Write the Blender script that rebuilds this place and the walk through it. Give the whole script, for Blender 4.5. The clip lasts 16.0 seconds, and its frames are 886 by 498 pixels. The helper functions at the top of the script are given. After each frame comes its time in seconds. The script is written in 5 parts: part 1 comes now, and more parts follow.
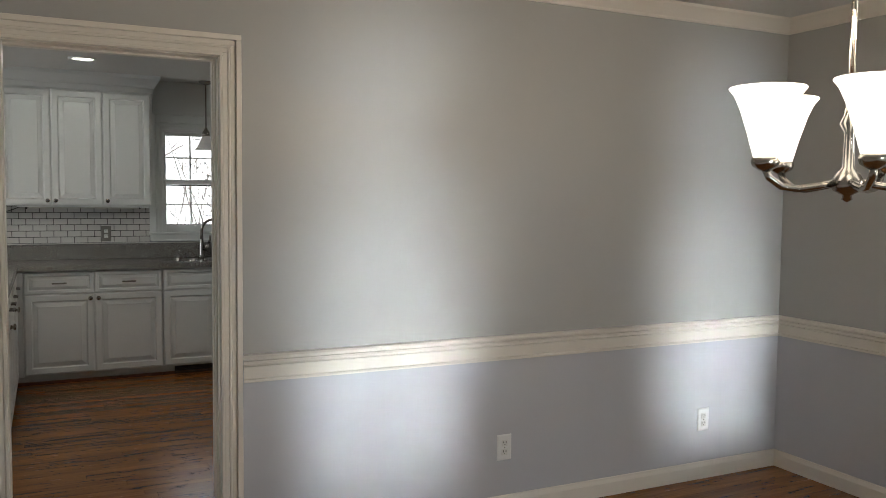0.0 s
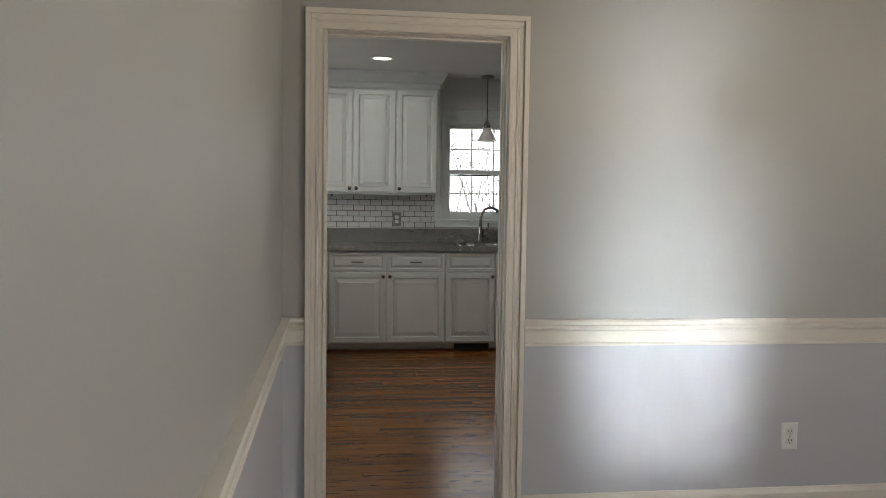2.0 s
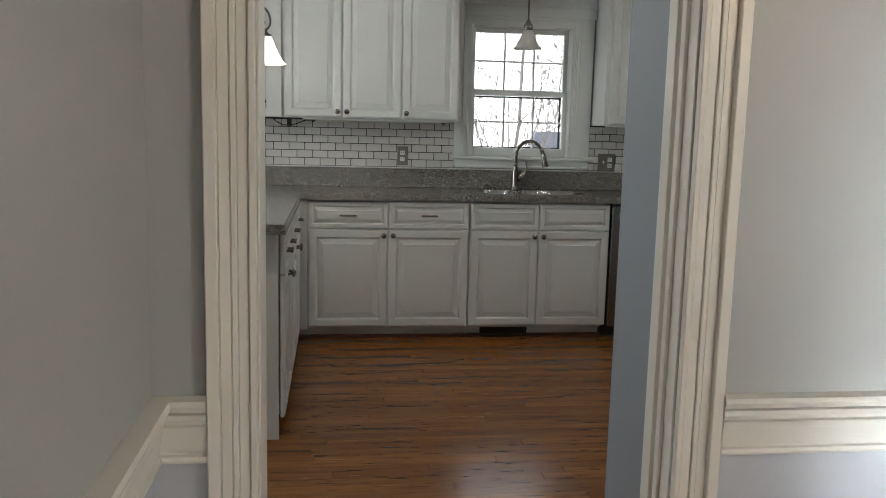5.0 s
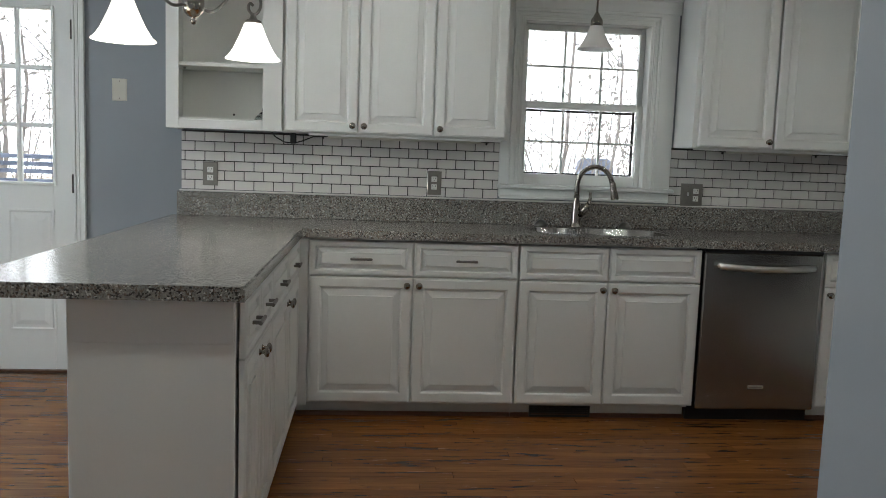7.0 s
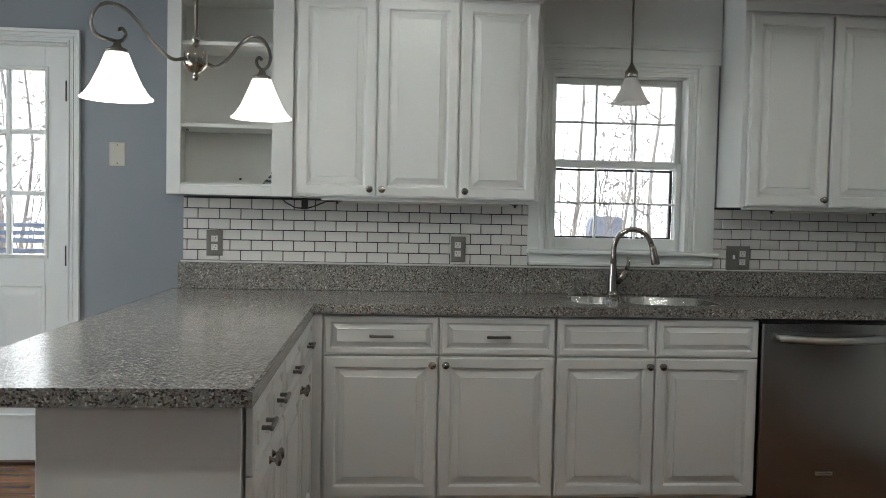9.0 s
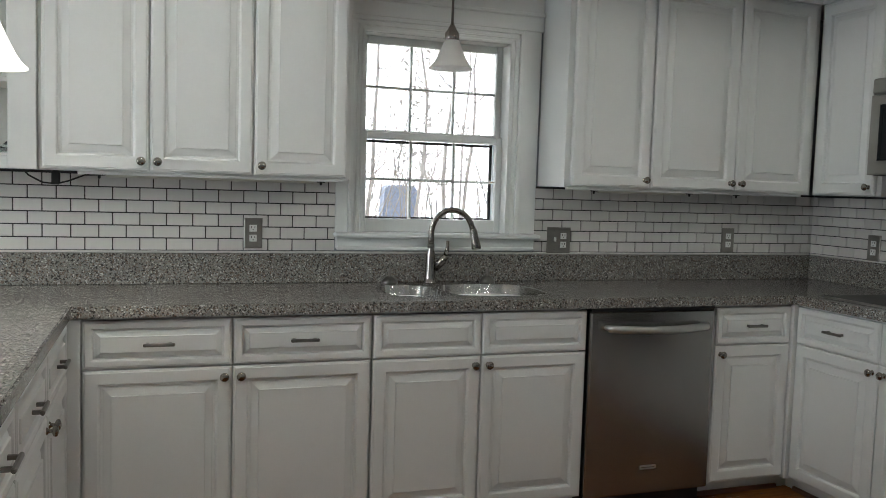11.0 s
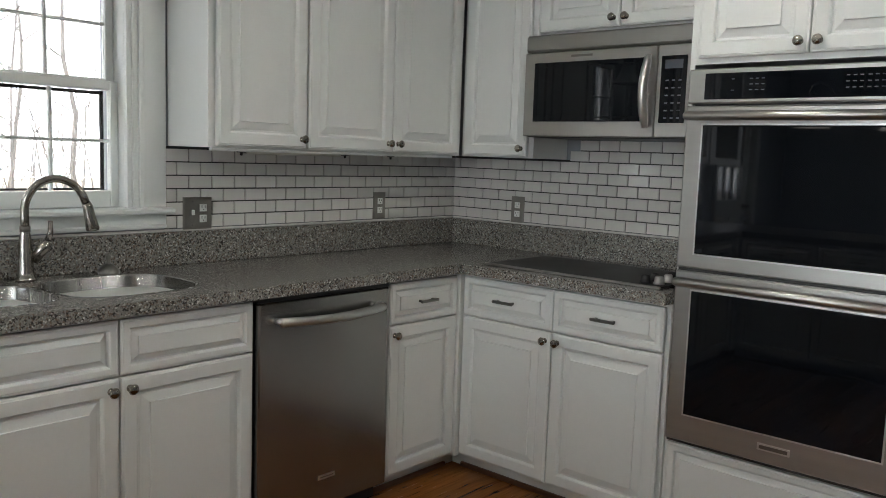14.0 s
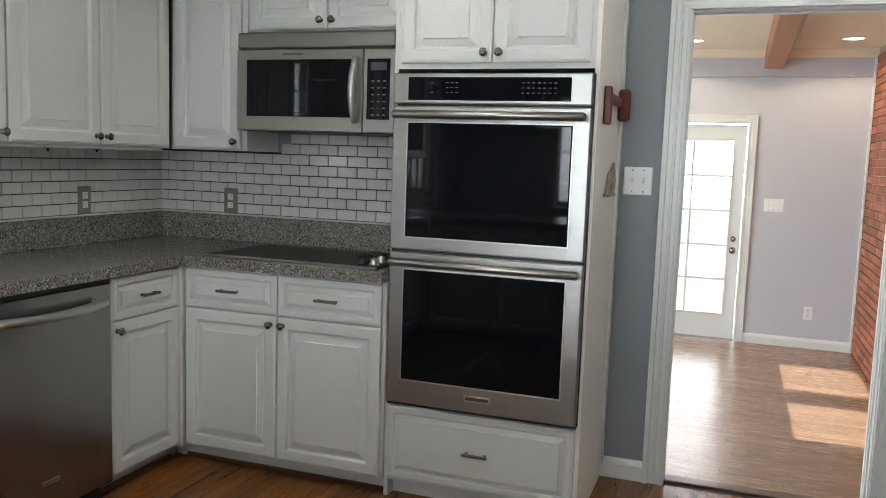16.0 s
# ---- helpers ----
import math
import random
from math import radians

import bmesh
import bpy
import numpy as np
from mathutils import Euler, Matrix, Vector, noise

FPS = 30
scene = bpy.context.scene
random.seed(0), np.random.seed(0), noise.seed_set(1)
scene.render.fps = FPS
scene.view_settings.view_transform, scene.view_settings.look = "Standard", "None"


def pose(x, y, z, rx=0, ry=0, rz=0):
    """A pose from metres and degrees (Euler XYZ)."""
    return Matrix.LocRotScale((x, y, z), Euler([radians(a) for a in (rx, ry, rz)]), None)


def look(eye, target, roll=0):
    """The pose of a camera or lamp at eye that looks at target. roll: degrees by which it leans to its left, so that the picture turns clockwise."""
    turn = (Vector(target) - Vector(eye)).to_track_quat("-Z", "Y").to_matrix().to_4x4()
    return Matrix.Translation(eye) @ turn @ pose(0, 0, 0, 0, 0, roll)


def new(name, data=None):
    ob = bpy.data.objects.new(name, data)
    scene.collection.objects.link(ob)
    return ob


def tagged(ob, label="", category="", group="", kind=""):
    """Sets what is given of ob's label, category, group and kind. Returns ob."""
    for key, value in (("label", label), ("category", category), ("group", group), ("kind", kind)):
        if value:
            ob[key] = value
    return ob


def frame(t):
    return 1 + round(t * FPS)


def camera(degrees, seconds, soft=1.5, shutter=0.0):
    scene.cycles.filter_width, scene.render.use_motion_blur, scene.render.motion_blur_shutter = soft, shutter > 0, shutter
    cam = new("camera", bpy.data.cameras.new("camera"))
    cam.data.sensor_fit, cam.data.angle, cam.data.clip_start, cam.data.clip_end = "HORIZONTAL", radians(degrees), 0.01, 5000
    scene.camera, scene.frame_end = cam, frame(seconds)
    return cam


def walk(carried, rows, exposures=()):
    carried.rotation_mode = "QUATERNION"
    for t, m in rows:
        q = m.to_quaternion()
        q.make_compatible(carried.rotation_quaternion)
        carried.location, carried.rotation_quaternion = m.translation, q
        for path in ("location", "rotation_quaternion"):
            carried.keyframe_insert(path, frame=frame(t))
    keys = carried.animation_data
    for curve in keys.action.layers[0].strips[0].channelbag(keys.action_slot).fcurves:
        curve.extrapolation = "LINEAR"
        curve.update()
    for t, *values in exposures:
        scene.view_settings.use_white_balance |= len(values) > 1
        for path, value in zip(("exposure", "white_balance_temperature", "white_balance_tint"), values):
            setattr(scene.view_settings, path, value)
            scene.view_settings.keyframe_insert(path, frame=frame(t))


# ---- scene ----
cam = camera(56.8, 16.0, 0.5)
PATH = [
    (0, (0.007, 0.421, 1.503), (0.877, 2.217, 1.376), 0.6),
    (0.5, (-0.037, 0.322, 1.395), (0.62, 2.209, 1.323), 1.0),
    (1, (-0.088, 0.248, 1.397), (0.368, 2.194, 1.315), 1.1),
    (1.5, (-0.093, 0.245, 1.387), (0.212, 2.219, 1.296), 1.0),
    (2, (-0.077, 0.328, 1.379), (0.177, 2.308, 1.251), 0.8),
    (2.5, (-0.046, 0.591, 1.377), (0.192, 2.57, 1.214), 0.9),
    (3, (-0.024, 0.839, 1.358), (0.221, 2.811, 1.13), 1.7),
    (3.5, (0.02, 1.171, 1.366), (0.26, 3.143, 1.136), 1.2),
    (4, (-0.023, 1.529, 1.341), (0.195, 3.497, 1.06), 1.7),
    (4.2, (-0.039, 1.677, 1.355), (0.196, 3.642, 1.071), 1.9),
    (6.3, (0.12, 3.184, 1.276), (0.407, 5.148, 1.032), 1.2),
    (6.5, (0.133, 3.28, 1.288), (0.411, 5.248, 1.065), 1.6),
    (7, (0.137, 3.451, 1.304), (0.308, 5.431, 1.081), 2.1),
    (7.5, (0.101, 3.634, 1.321), (0.234, 5.622, 1.151), 2.4),
    (8, (0.081, 3.703, 1.325), (0.207, 5.696, 1.227), 1.7),
    (8.2, (0.072, 3.721, 1.326), (0.197, 5.715, 1.244), 1.5),
    (10.3, (0.075, 4.151, 1.325), (0.392, 6.124, 1.24), 1.1),
    (10.5, (0.071, 4.211, 1.321), (0.442, 6.174, 1.219), 1.2),
    (11, (0.087, 4.362, 1.379), (0.74, 6.246, 1.23), 1.8),
    (11.5, (0.078, 4.494, 1.364), (0.854, 6.325, 1.153), 1.0),
    (12, (0.161, 4.662, 1.36), (0.998, 6.461, 1.105), 1.1),
    (12.5, (0.225, 4.816, 1.358), (1.104, 6.593, 1.095), 1.4),
    (13, (0.197, 4.975, 1.383), (1.294, 6.624, 1.102), 1.6),
    (13.5, (0.161, 5.086, 1.387), (1.456, 6.586, 1.115), 1.0),
    (14, (0.155, 5.087, 1.4), (1.646, 6.401, 1.173), 2.0),
    (14.5, (0.134, 5.047, 1.397), (1.722, 6.244, 1.189), 2.3),
    (15, (0.062, 4.984, 1.389), (1.716, 6.088, 1.182), 2.3),
    (15.5, (-0.011, 4.97, 1.403), (1.725, 5.936, 1.173), 2.1),
    (16, (-0.111, 5.091, 1.405), (1.762, 5.754, 1.182), 2.0),
]
walk(cam, [(t, look(eye, target, roll)) for t, eye, target, roll in PATH],
     exposures=[(0, -0.58, 6500, 7.0), (1.5, -0.5, 6500, 7.0), (4.2, -0.4, 6500, 6.5), (6.4, 0.3, 6280, 6.0), (7.0, -0.02, 6280, 6.0), (8.2, 0.02, 6280, 6.0), (11, 0.18, 6280, 6.5), (12, 0.37, 6300, 6.3), (12.6, 0.35, 6280, 6.6), (13.5, 0.32, 6420, 7.2), (14.5, 0.44, 6380, 7.2), (16, 0.42, 6280, 7.0)])

# ---- light ----
world = bpy.data.worlds.new("daylight")
scene.world = world
world.use_nodes = True
sky = world.node_tree.nodes.new("ShaderNodeTexSky")
sky.sky_type, sky.sun_disc = "NISHITA", False
sky.sun_elevation, sky.sun_rotation = radians(62), radians(270)
world.node_tree.links.new(sky.outputs[0], world.node_tree.nodes["Background"].inputs[0])
world.node_tree.nodes["Background"].inputs[1].default_value = 0.12


def lamp(name, kind, energy, colour, m, **more):
    data = bpy.data.lights.new(name, kind)
    data.energy, data.color = energy, colour
    ob = new(name, data)
    ob.matrix_world = m
    if kind == "AREA":
        data.shape, data.size, data.size_y = "RECTANGLE", more["size"][0], more["size"][1]
        data.spread = radians(more.get("spread", 170))
    if kind == "POINT":
        data.shadow_soft_size = more.get("radius", 0.04)
    if kind == "SPOT":
        data.spot_size, data.spot_blend, data.shadow_soft_size = radians(more.get("cone", 120)), 0.25, 0.06
    if kind == "SUN":
        data.angle = radians(0.5)
    return ob


WARM, NEUTRAL, DAY = (1.0, 0.80, 0.58), (1.0, 0.965, 0.90), (0.86, 0.93, 1.0)
lamp("sun", "SUN", 5.0, (1.0, 0.95, 0.86), look((3.7, 4.4, 8.0), (5.1, 4.4, 5.36)))
# daylight in the openings: dining windows, breakfast window; side and family lamps are added
for wx in (1.24, 3.10):
    lamp("dining_window_light", "AREA", 1.7, DAY, look((wx, -0.86, 1.0), (wx + 0.07, 3.6, 0.55)), size=(0.68, 0.66), spread=5.5)
    lamp("dining_window_light", "AREA", 1.2, DAY, look((wx, -0.86, 1.1), (wx + 0.09, 3.6, 1.05)), size=(0.56, 0.5), spread=14)
    lamp("dining_window_light", "AREA", 2.1, DAY, look((wx, -0.86, 1.25), (wx + 0.09, 3.6, 1.5)), size=(0.58, 1.5), spread=11)
# fill from an unseen side window, added to brighten the left wall
lamp("dining_side_fill_light", "AREA", 39.0, (0.97, 0.98, 1.0), look((3.66, 0.3, 1.35), (-0.3, 1.6, 1.2)), size=(1.1, 1.3))
# fill from an unseen opening, added to brighten the family room
lamp("family_fill_light", "AREA", 52.0, DAY, look((5.6, 7.86, 1.2), (5.6, 4.0, 0.6)), size=(2.0, 1.4))
lamp("breakfast_window_light", "AREA", 31.0, DAY, look((-3.14, 6.2, 1.5), (0.0, 6.0, 1.2)), size=(1.4, 1.1))
# recessed lamps; all but kitchen's first and family's first two are added fill
CAN_FILL_KITCHEN = [(0.262, 6.93), (2.1, 6.30), (2.45, 4.75), (-0.35, 4.95), (-1.9, 6.2)]
CAN_FILL_FAMILY = [(7.2, 5.51), (7.2, 4.30), (5.0, 6.3)]
for cx, cy in CAN_FILL_KITCHEN:
    lamp("kitchen_can_and_fill_light", "SPOT", 9.0 if cy > 6.5 else 27.0 if -1 < cx < 0 else 21.0 if cy < 5 else 11.0 if cx < 0 else 16.0, NEUTRAL, look((cx, cy, 2.44), (cx, cy, 0)), cone=172)
for cx, cy in CAN_FILL_FAMILY:
    lamp("family_can_and_fill_light", "SPOT", 14.0, WARM, look((cx, cy, 2.42), (cx, cy, 0)), cone=150)
ISLAND = (-0.56, 6.69, 1.84)
SHADES = [(-0.764, 6.51), (-0.375, 6.94)]
for cx, cy in SHADES:
    lamp("island_bulb", "POINT", 5.0, NEUTRAL, pose(cx, cy, 1.74), radius=0.03)
DIN = (1.67, 1.72)
for k in range(5):
    a = radians(72 * k + 160)
    lamp("dining_bulb", "POINT", 7.5, WARM, pose(DIN[0] + 0.2 * math.cos(a), DIN[1] + 0.2 * math.sin(a), 1.785), radius=0.03)


# ---- materials ----
def material(name, colour, rough=0.5, metal=0.0, vary=0.06, scale=3.0, fine=60.0, bump=0.02, coat=0.0, rand=0.0, stretch=(1, 1, 1)):
    """Paint, metal or the like: two scales of mottling, fine relief, optional change from piece to piece."""
    mt = bpy.data.materials.new(name)
    mt.use_nodes = True
    nt = mt.node_tree
    bs = nt.nodes["Principled BSDF"]
    tc = nt.nodes.new("ShaderNodeTexCoord")
    mp = nt.nodes.new("ShaderNodeMapping")
    mp.inputs["Scale"].default_value = stretch
    nt.links.new(tc.outputs["Object"], mp.inputs[0])
    big, small = nt.nodes.new("ShaderNodeTexNoise"), nt.nodes.new("ShaderNodeTexNoise")
    big.inputs["Scale"].default_value, small.inputs["Scale"].default_value = scale, fine
    big.inputs["Detail"].default_value = small.inputs["Detail"].default_value = 3
    for n in (big, small):
        nt.links.new(mp.outputs[0], n.inputs["Vector"])
    mixv = nt.nodes.new("ShaderNodeMath")
    mixv.operation = "MULTIPLY_ADD"
    nt.links.new(small.outputs[0], mixv.inputs[0])
    mixv.inputs[1].default_value = 0.4
    nt.links.new(big.outputs[0], mixv.inputs[2])
    val = nt.nodes.new("ShaderNodeMapRange")
    val.inputs[1].default_value, val.inputs[2].default_value = 0.4, 1.0
    val.inputs[3].default_value, val.inputs[4].default_value = 1 - vary, 1 + vary
    nt.links.new(mixv.outputs[0], val.inputs[0])
    hsv = nt.nodes.new("ShaderNodeHueSaturation")
    hsv.inputs["Color"].default_value = (*colour, 1)
    last = val.outputs[0]
    if rand:
        info = nt.nodes.new("ShaderNodeObjectInfo")
        rr = nt.nodes.new("ShaderNodeMapRange")
        rr.inputs[3].default_value, rr.inputs[4].default_value = 1 - rand, 1 + rand
        nt.links.new(info.outputs["Random"], rr.inputs[0])
        mul = nt.nodes.new("ShaderNodeMath")
        mul.operation = "MULTIPLY"
        nt.links.new(last, mul.inputs[0])
        nt.links.new(rr.outputs[0], mul.inputs[1])
        last = mul.outputs[0]
    nt.links.new(last, hsv.inputs["Value"])
    nt.links.new(hsv.outputs[0], bs.inputs["Base Color"])
    rg = nt.nodes.new("ShaderNodeMapRange")
    rg.inputs[3].default_value, rg.inputs[4].default_value = max(0.02, rough - 0.06), min(1, rough + 0.06)
    nt.links.new(big.outputs[0], rg.inputs[0])
    nt.links.new(rg.outputs[0], bs.inputs["Roughness"])
    bs.inputs["Metallic"].default_value = metal
    bs.inputs["Coat Weight"].default_value = coat
    bs.inputs["Coat Roughness"].default_value = 0.12
    if bump:
        bp = nt.nodes.new("ShaderNodeBump")
        bp.inputs["Strength"].default_value, bp.inputs["Distance"].default_value = bump * 10, 0.002
        nt.links.new(small.outputs[0], bp.inputs["Height"])
        nt.links.new(bp.outputs[0], bs.inputs["Normal"])
    return mt


def wood_floor(name, dark, light, rough, per_object=True, along="X", pores=0.36):
    """Varnished oak strips: streaked grain along the strip, cathedral figure, change from strip to strip."""
    mt = bpy.data.materials.new(name)
    mt.use_nodes = True
    nt = mt.node_tree
    bs = nt.nodes["Principled BSDF"]
    geo = nt.nodes.new("ShaderNodeNewGeometry")
    if per_object:
        info = nt.nodes.new("ShaderNodeObjectInfo")
        rnd = info.outputs["Random"]
    else:
        rnd = geo.outputs["Random Per Island"]
    comb = nt.nodes.new("ShaderNodeCombineXYZ")
    k = nt.nodes.new("ShaderNodeMath")
    k.operation, k.inputs[1].default_value = "MULTIPLY", 37.0
    nt.links.new(rnd, k.inputs[0])
    nt.links.new(k.outputs[0], comb.inputs[2])
    add = nt.nodes.new("ShaderNodeVectorMath")
    add.operation = "ADD"
    nt.links.new(geo.outputs["Position"], add.inputs[0])
    nt.links.new(comb.outputs[0], add.inputs[1])
    mp = nt.nodes.new("ShaderNodeMapping")
    mp.inputs["Scale"].default_value = (0.9, 13, 1) if along == "X" else (13, 0.9, 1)
    nt.links.new(add.outputs[0], mp.inputs[0])
    n1, n2 = nt.nodes.new("ShaderNodeTexNoise"), nt.nodes.new("ShaderNodeTexNoise")
    n1.inputs["Scale"].default_value, n1.inputs["Detail"].default_value, n1.inputs["Distortion"].default_value = 1.6, 5, 1.2
    n2.inputs["Scale"].default_value, n2.inputs["Detail"].default_value = 9.0, 4
    nt.links.new(mp.outputs[0], n1.inputs["Vector"])
    nt.links.new(mp.outputs[0], n2.inputs["Vector"])
    ramp = nt.nodes.new("ShaderNodeValToRGB")
    ramp.color_ramp.elements[0].position, ramp.color_ramp.elements[0].color = 0.26, (*dark, 1)
    ramp.color_ramp.elements[1].position, ramp.color_ramp.elements[1].color = 0.66, (*light, 1)
    e = ramp.color_ramp.elements.new(0.40)
    e.color = tuple(0.3 * a + 0.7 * b for a, b in zip(dark, light)) + (1,)
    mp3 = nt.nodes.new("ShaderNodeMapping")
    mp3.inputs["Scale"].default_value = (9, 70, 1) if along == "X" else (70, 9, 1)
    nt.links.new(add.outputs[0], mp3.inputs[0])
    n3 = nt.nodes.new("ShaderNodeTexNoise")
    n3.inputs["Scale"].default_value, n3.inputs["Detail"].default_value = 1.0, 2
    nt.links.new(mp3.outputs[0], n3.inputs["Vector"])
    patch = nt.nodes.new("ShaderNodeMath")
    patch.operation = "MULTIPLY_ADD"
    nt.links.new(n1.outputs[0], patch.inputs[0])
    patch.inputs[1].default_value = -0.55
    nt.links.new(n3.outputs[0], patch.inputs[2])
    fleck = nt.nodes.new("ShaderNodeMapRange")
    fleck.inputs[1].default_value, fleck.inputs[2].default_value = 0.36, 0.44
    fleck.inputs[3].default_value, fleck.inputs[4].default_value = 1.0, pores
    nt.links.new(patch.outputs[0], fleck.inputs[0])
    nt.links.new(n1.outputs[0], ramp.inputs[0])
    v = nt.nodes.new("ShaderNodeMapRange")
    v.inputs[3].default_value, v.inputs[4].default_value = 0.8, 1.2
    nt.links.new(rnd, v.inputs[0])
    v2 = nt.nodes.new("ShaderNodeMapRange")
    v2.inputs[1].default_value, v2.inputs[2].default_value = 0.3, 0.7
    v2.inputs[3].default_value, v2.inputs[4].default_value = 0.82, 1.12
    nt.links.new(n2.outputs[0], v2.inputs[0])
    mu = nt.nodes.new("ShaderNodeMath")
    mu.operation = "MULTIPLY"
    nt.links.new(v.outputs[0], mu.inputs[0])
    nt.links.new(v2.outputs[0], mu.inputs[1])
    mf = nt.nodes.new("ShaderNodeMath")
    mf.operation = "MULTIPLY"
    nt.links.new(mu.outputs[0], mf.inputs[0])
    nt.links.new(fleck.outputs[0], mf.inputs[1])
    hsv = nt.nodes.new("ShaderNodeHueSaturation")
    nt.links.new(ramp.outputs[0], hsv.inputs["Color"])
    nt.links.new(mf.outputs[0], hsv.inputs["Value"])
    nt.links.new(hsv.outputs[0], bs.inputs["Base Color"])
    rg = nt.nodes.new("ShaderNodeMapRange")
    rg.inputs[3].default_value, rg.inputs[4].default_value = rough - 0.06, rough + 0.1
    nt.links.new(n2.outputs[0], rg.inputs[0])
    nt.links.new(rg.outputs[0], bs.inputs["Roughness"])
    bp = nt.nodes.new("ShaderNodeBump")
    bs.inputs["Specular IOR Level"].default_value = 0.3
    bp.inputs["Strength"].default_value, bp.inputs["Distance"].default_value = 0.15, 0.001
    nt.links.new(n2.outputs[0], bp.inputs["Height"])
    nt.links.new(bp.outputs[0], bs.inputs["Normal"])
    return mt


def quartz(name):
    """Speckled engineered stone: grey-brown ground with dark, pale and rusty chips."""
    mt = bpy.data.materials.new(name)
    mt.use_nodes = True
    nt = mt.node_tree
    bs = nt.nodes["Principled BSDF"]
    tc = nt.nodes.new("ShaderNodeTexCoord")
    vo, v2, big = nt.nodes.new("ShaderNodeTexVoronoi"), nt.nodes.new("ShaderNodeTexVoronoi"), nt.nodes.new("ShaderNodeTexNoise")
    vo.inputs["Scale"].default_value, v2.inputs["Scale"].default_value, big.inputs["Scale"].default_value = 215, 460, 9
    for n in (vo, v2, big):
        nt.links.new(tc.outputs["Object"], n.inputs["Vector"])
    sep = nt.nodes.new("ShaderNodeSeparateColor")
    nt.links.new(vo.outputs["Color"], sep.inputs[0])
    ramp = nt.nodes.new("ShaderNodeValToRGB")
    ramp.color_ramp.interpolation = "CONSTANT"
    els = ramp.color_ramp.elements
    els[0].position, els[0].color = 0.0, (0.048, 0.045, 0.041, 1)
    els[1].position, els[1].color = 0.17, (0.20, 0.192, 0.175, 1)
    for p, c in ((0.5, (0.27, 0.26, 0.235)), (0.74, (0.15, 0.115, 0.09)), (0.88, (0.50, 0.49, 0.46)), (0.94, (0.22, 0.225, 0.22))):
        els.new(p).color = (*c, 1)
    nt.links.new(sep.outputs[0], ramp.inputs[0])
    sep2 = nt.nodes.new("ShaderNodeSeparateColor")
    nt.links.new(v2.outputs["Color"], sep2.inputs[0])
    mr = nt.nodes.new("ShaderNodeMapRange")
    mr.inputs[3].default_value, mr.inputs[4].default_value = 0.75, 1.3
    nt.links.new(sep2.outputs[1], mr.inputs[0])
    mu = nt.nodes.new("ShaderNodeMath")
    mu.operation = "MULTIPLY"
    mb = nt.nodes.new("ShaderNodeMapRange")
    mb.inputs[3].default_value, mb.inputs[4].default_value = 0.80, 1.08
    nt.links.new(big.outputs[0], mb.inputs[0])
    nt.links.new(mr.outputs[0], mu.inputs[0])
    nt.links.new(mb.outputs[0], mu.inputs[1])
    hsv = nt.nodes.new("ShaderNodeHueSaturation")
    nt.links.new(ramp.outputs[0], hsv.inputs["Color"])
    nt.links.new(mu.outputs[0], hsv.inputs["Value"])
    nt.links.new(hsv.outputs[0], bs.inputs["Base Color"])
    bs.inputs["Roughness"].default_value = 0.19
    bs.inputs["Specular IOR Level"].default_value = 0.65
    return mt


def glow(name, colour, strength):
    mt = bpy.data.materials.new(name)
    mt.use_nodes = True
    bs = mt.node_tree.nodes["Principled BSDF"]
    bs.inputs["Base Color"].default_value = (*colour, 1)
    bs.inputs["Emission Color"].default_value = (*colour, 1)
    bs.inputs["Emission Strength"].default_value = strength
    return mt


def glass(name, tint=(1, 1, 1), rough=0.0, ior=1.45):
    mt = bpy.data.materials.new(name)
    mt.use_nodes = True
    bs = mt.node_tree.nodes["Principled BSDF"]
    bs.inputs["Base Color"].default_value = (*tint, 1)
    bs.inputs["Transmission Weight"].default_value, bs.inputs["Roughness"].default_value, bs.inputs["IOR"].default_value = 1.0, rough, ior
    return mt


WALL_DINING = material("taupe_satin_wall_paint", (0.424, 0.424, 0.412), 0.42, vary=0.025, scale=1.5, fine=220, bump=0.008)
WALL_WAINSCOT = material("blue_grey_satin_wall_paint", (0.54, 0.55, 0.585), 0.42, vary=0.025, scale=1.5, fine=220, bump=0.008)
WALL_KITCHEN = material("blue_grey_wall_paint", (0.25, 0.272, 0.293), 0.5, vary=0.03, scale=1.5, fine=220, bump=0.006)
WALL_FAMILY = material("pale_grey_wall_paint", (0.52, 0.54, 0.58), 0.55, vary=0.03, scale=1.5, fine=220, bump=0.03)
CEILING = material("white_ceiling_paint", (0.68, 0.68, 0.66), 0.8, vary=0.03, scale=2, fine=260, bump=0.05)
CEILING_CREAM = material("cream_ceiling_paint", (0.80, 0.72, 0.56), 0.8, vary=0.03, scale=2, fine=260, bump=0.05)
TRIM = material("cream_gloss_trim_paint", (0.78, 0.742, 0.67), 0.3, vary=0.015, scale=4, fine=90, bump=0.01, stretch=(1, 1, 0.2))
TRIM_WHITE = material("white_gloss_trim_paint", (0.74, 0.76, 0.74), 0.3, vary=0.03, scale=4, fine=90, bump=0.01)
CABINET = material("white_cabinet_lacquer", (0.70, 0.71, 0.69), 0.33, vary=0.03, scale=3, fine=120, bump=0.006)
CABINET_IN = material("off_white_cabinet_interior", (0.72, 0.725, 0.69), 0.5, vary=0.03, scale=3, fine=120, bump=0.01)
PANEL = material("cream_side_panel_laminate", (0.84, 0.79, 0.73), 0.4, vary=0.03, scale=2, fine=90, bump=0.01)
STEEL = material("brushed_stainless_steel", (0.40, 0.388, 0.366), 0.32, 1.0, vary=0.07, scale=3, fine=140, bump=0.012, stretch=(0.15, 0.15, 9))
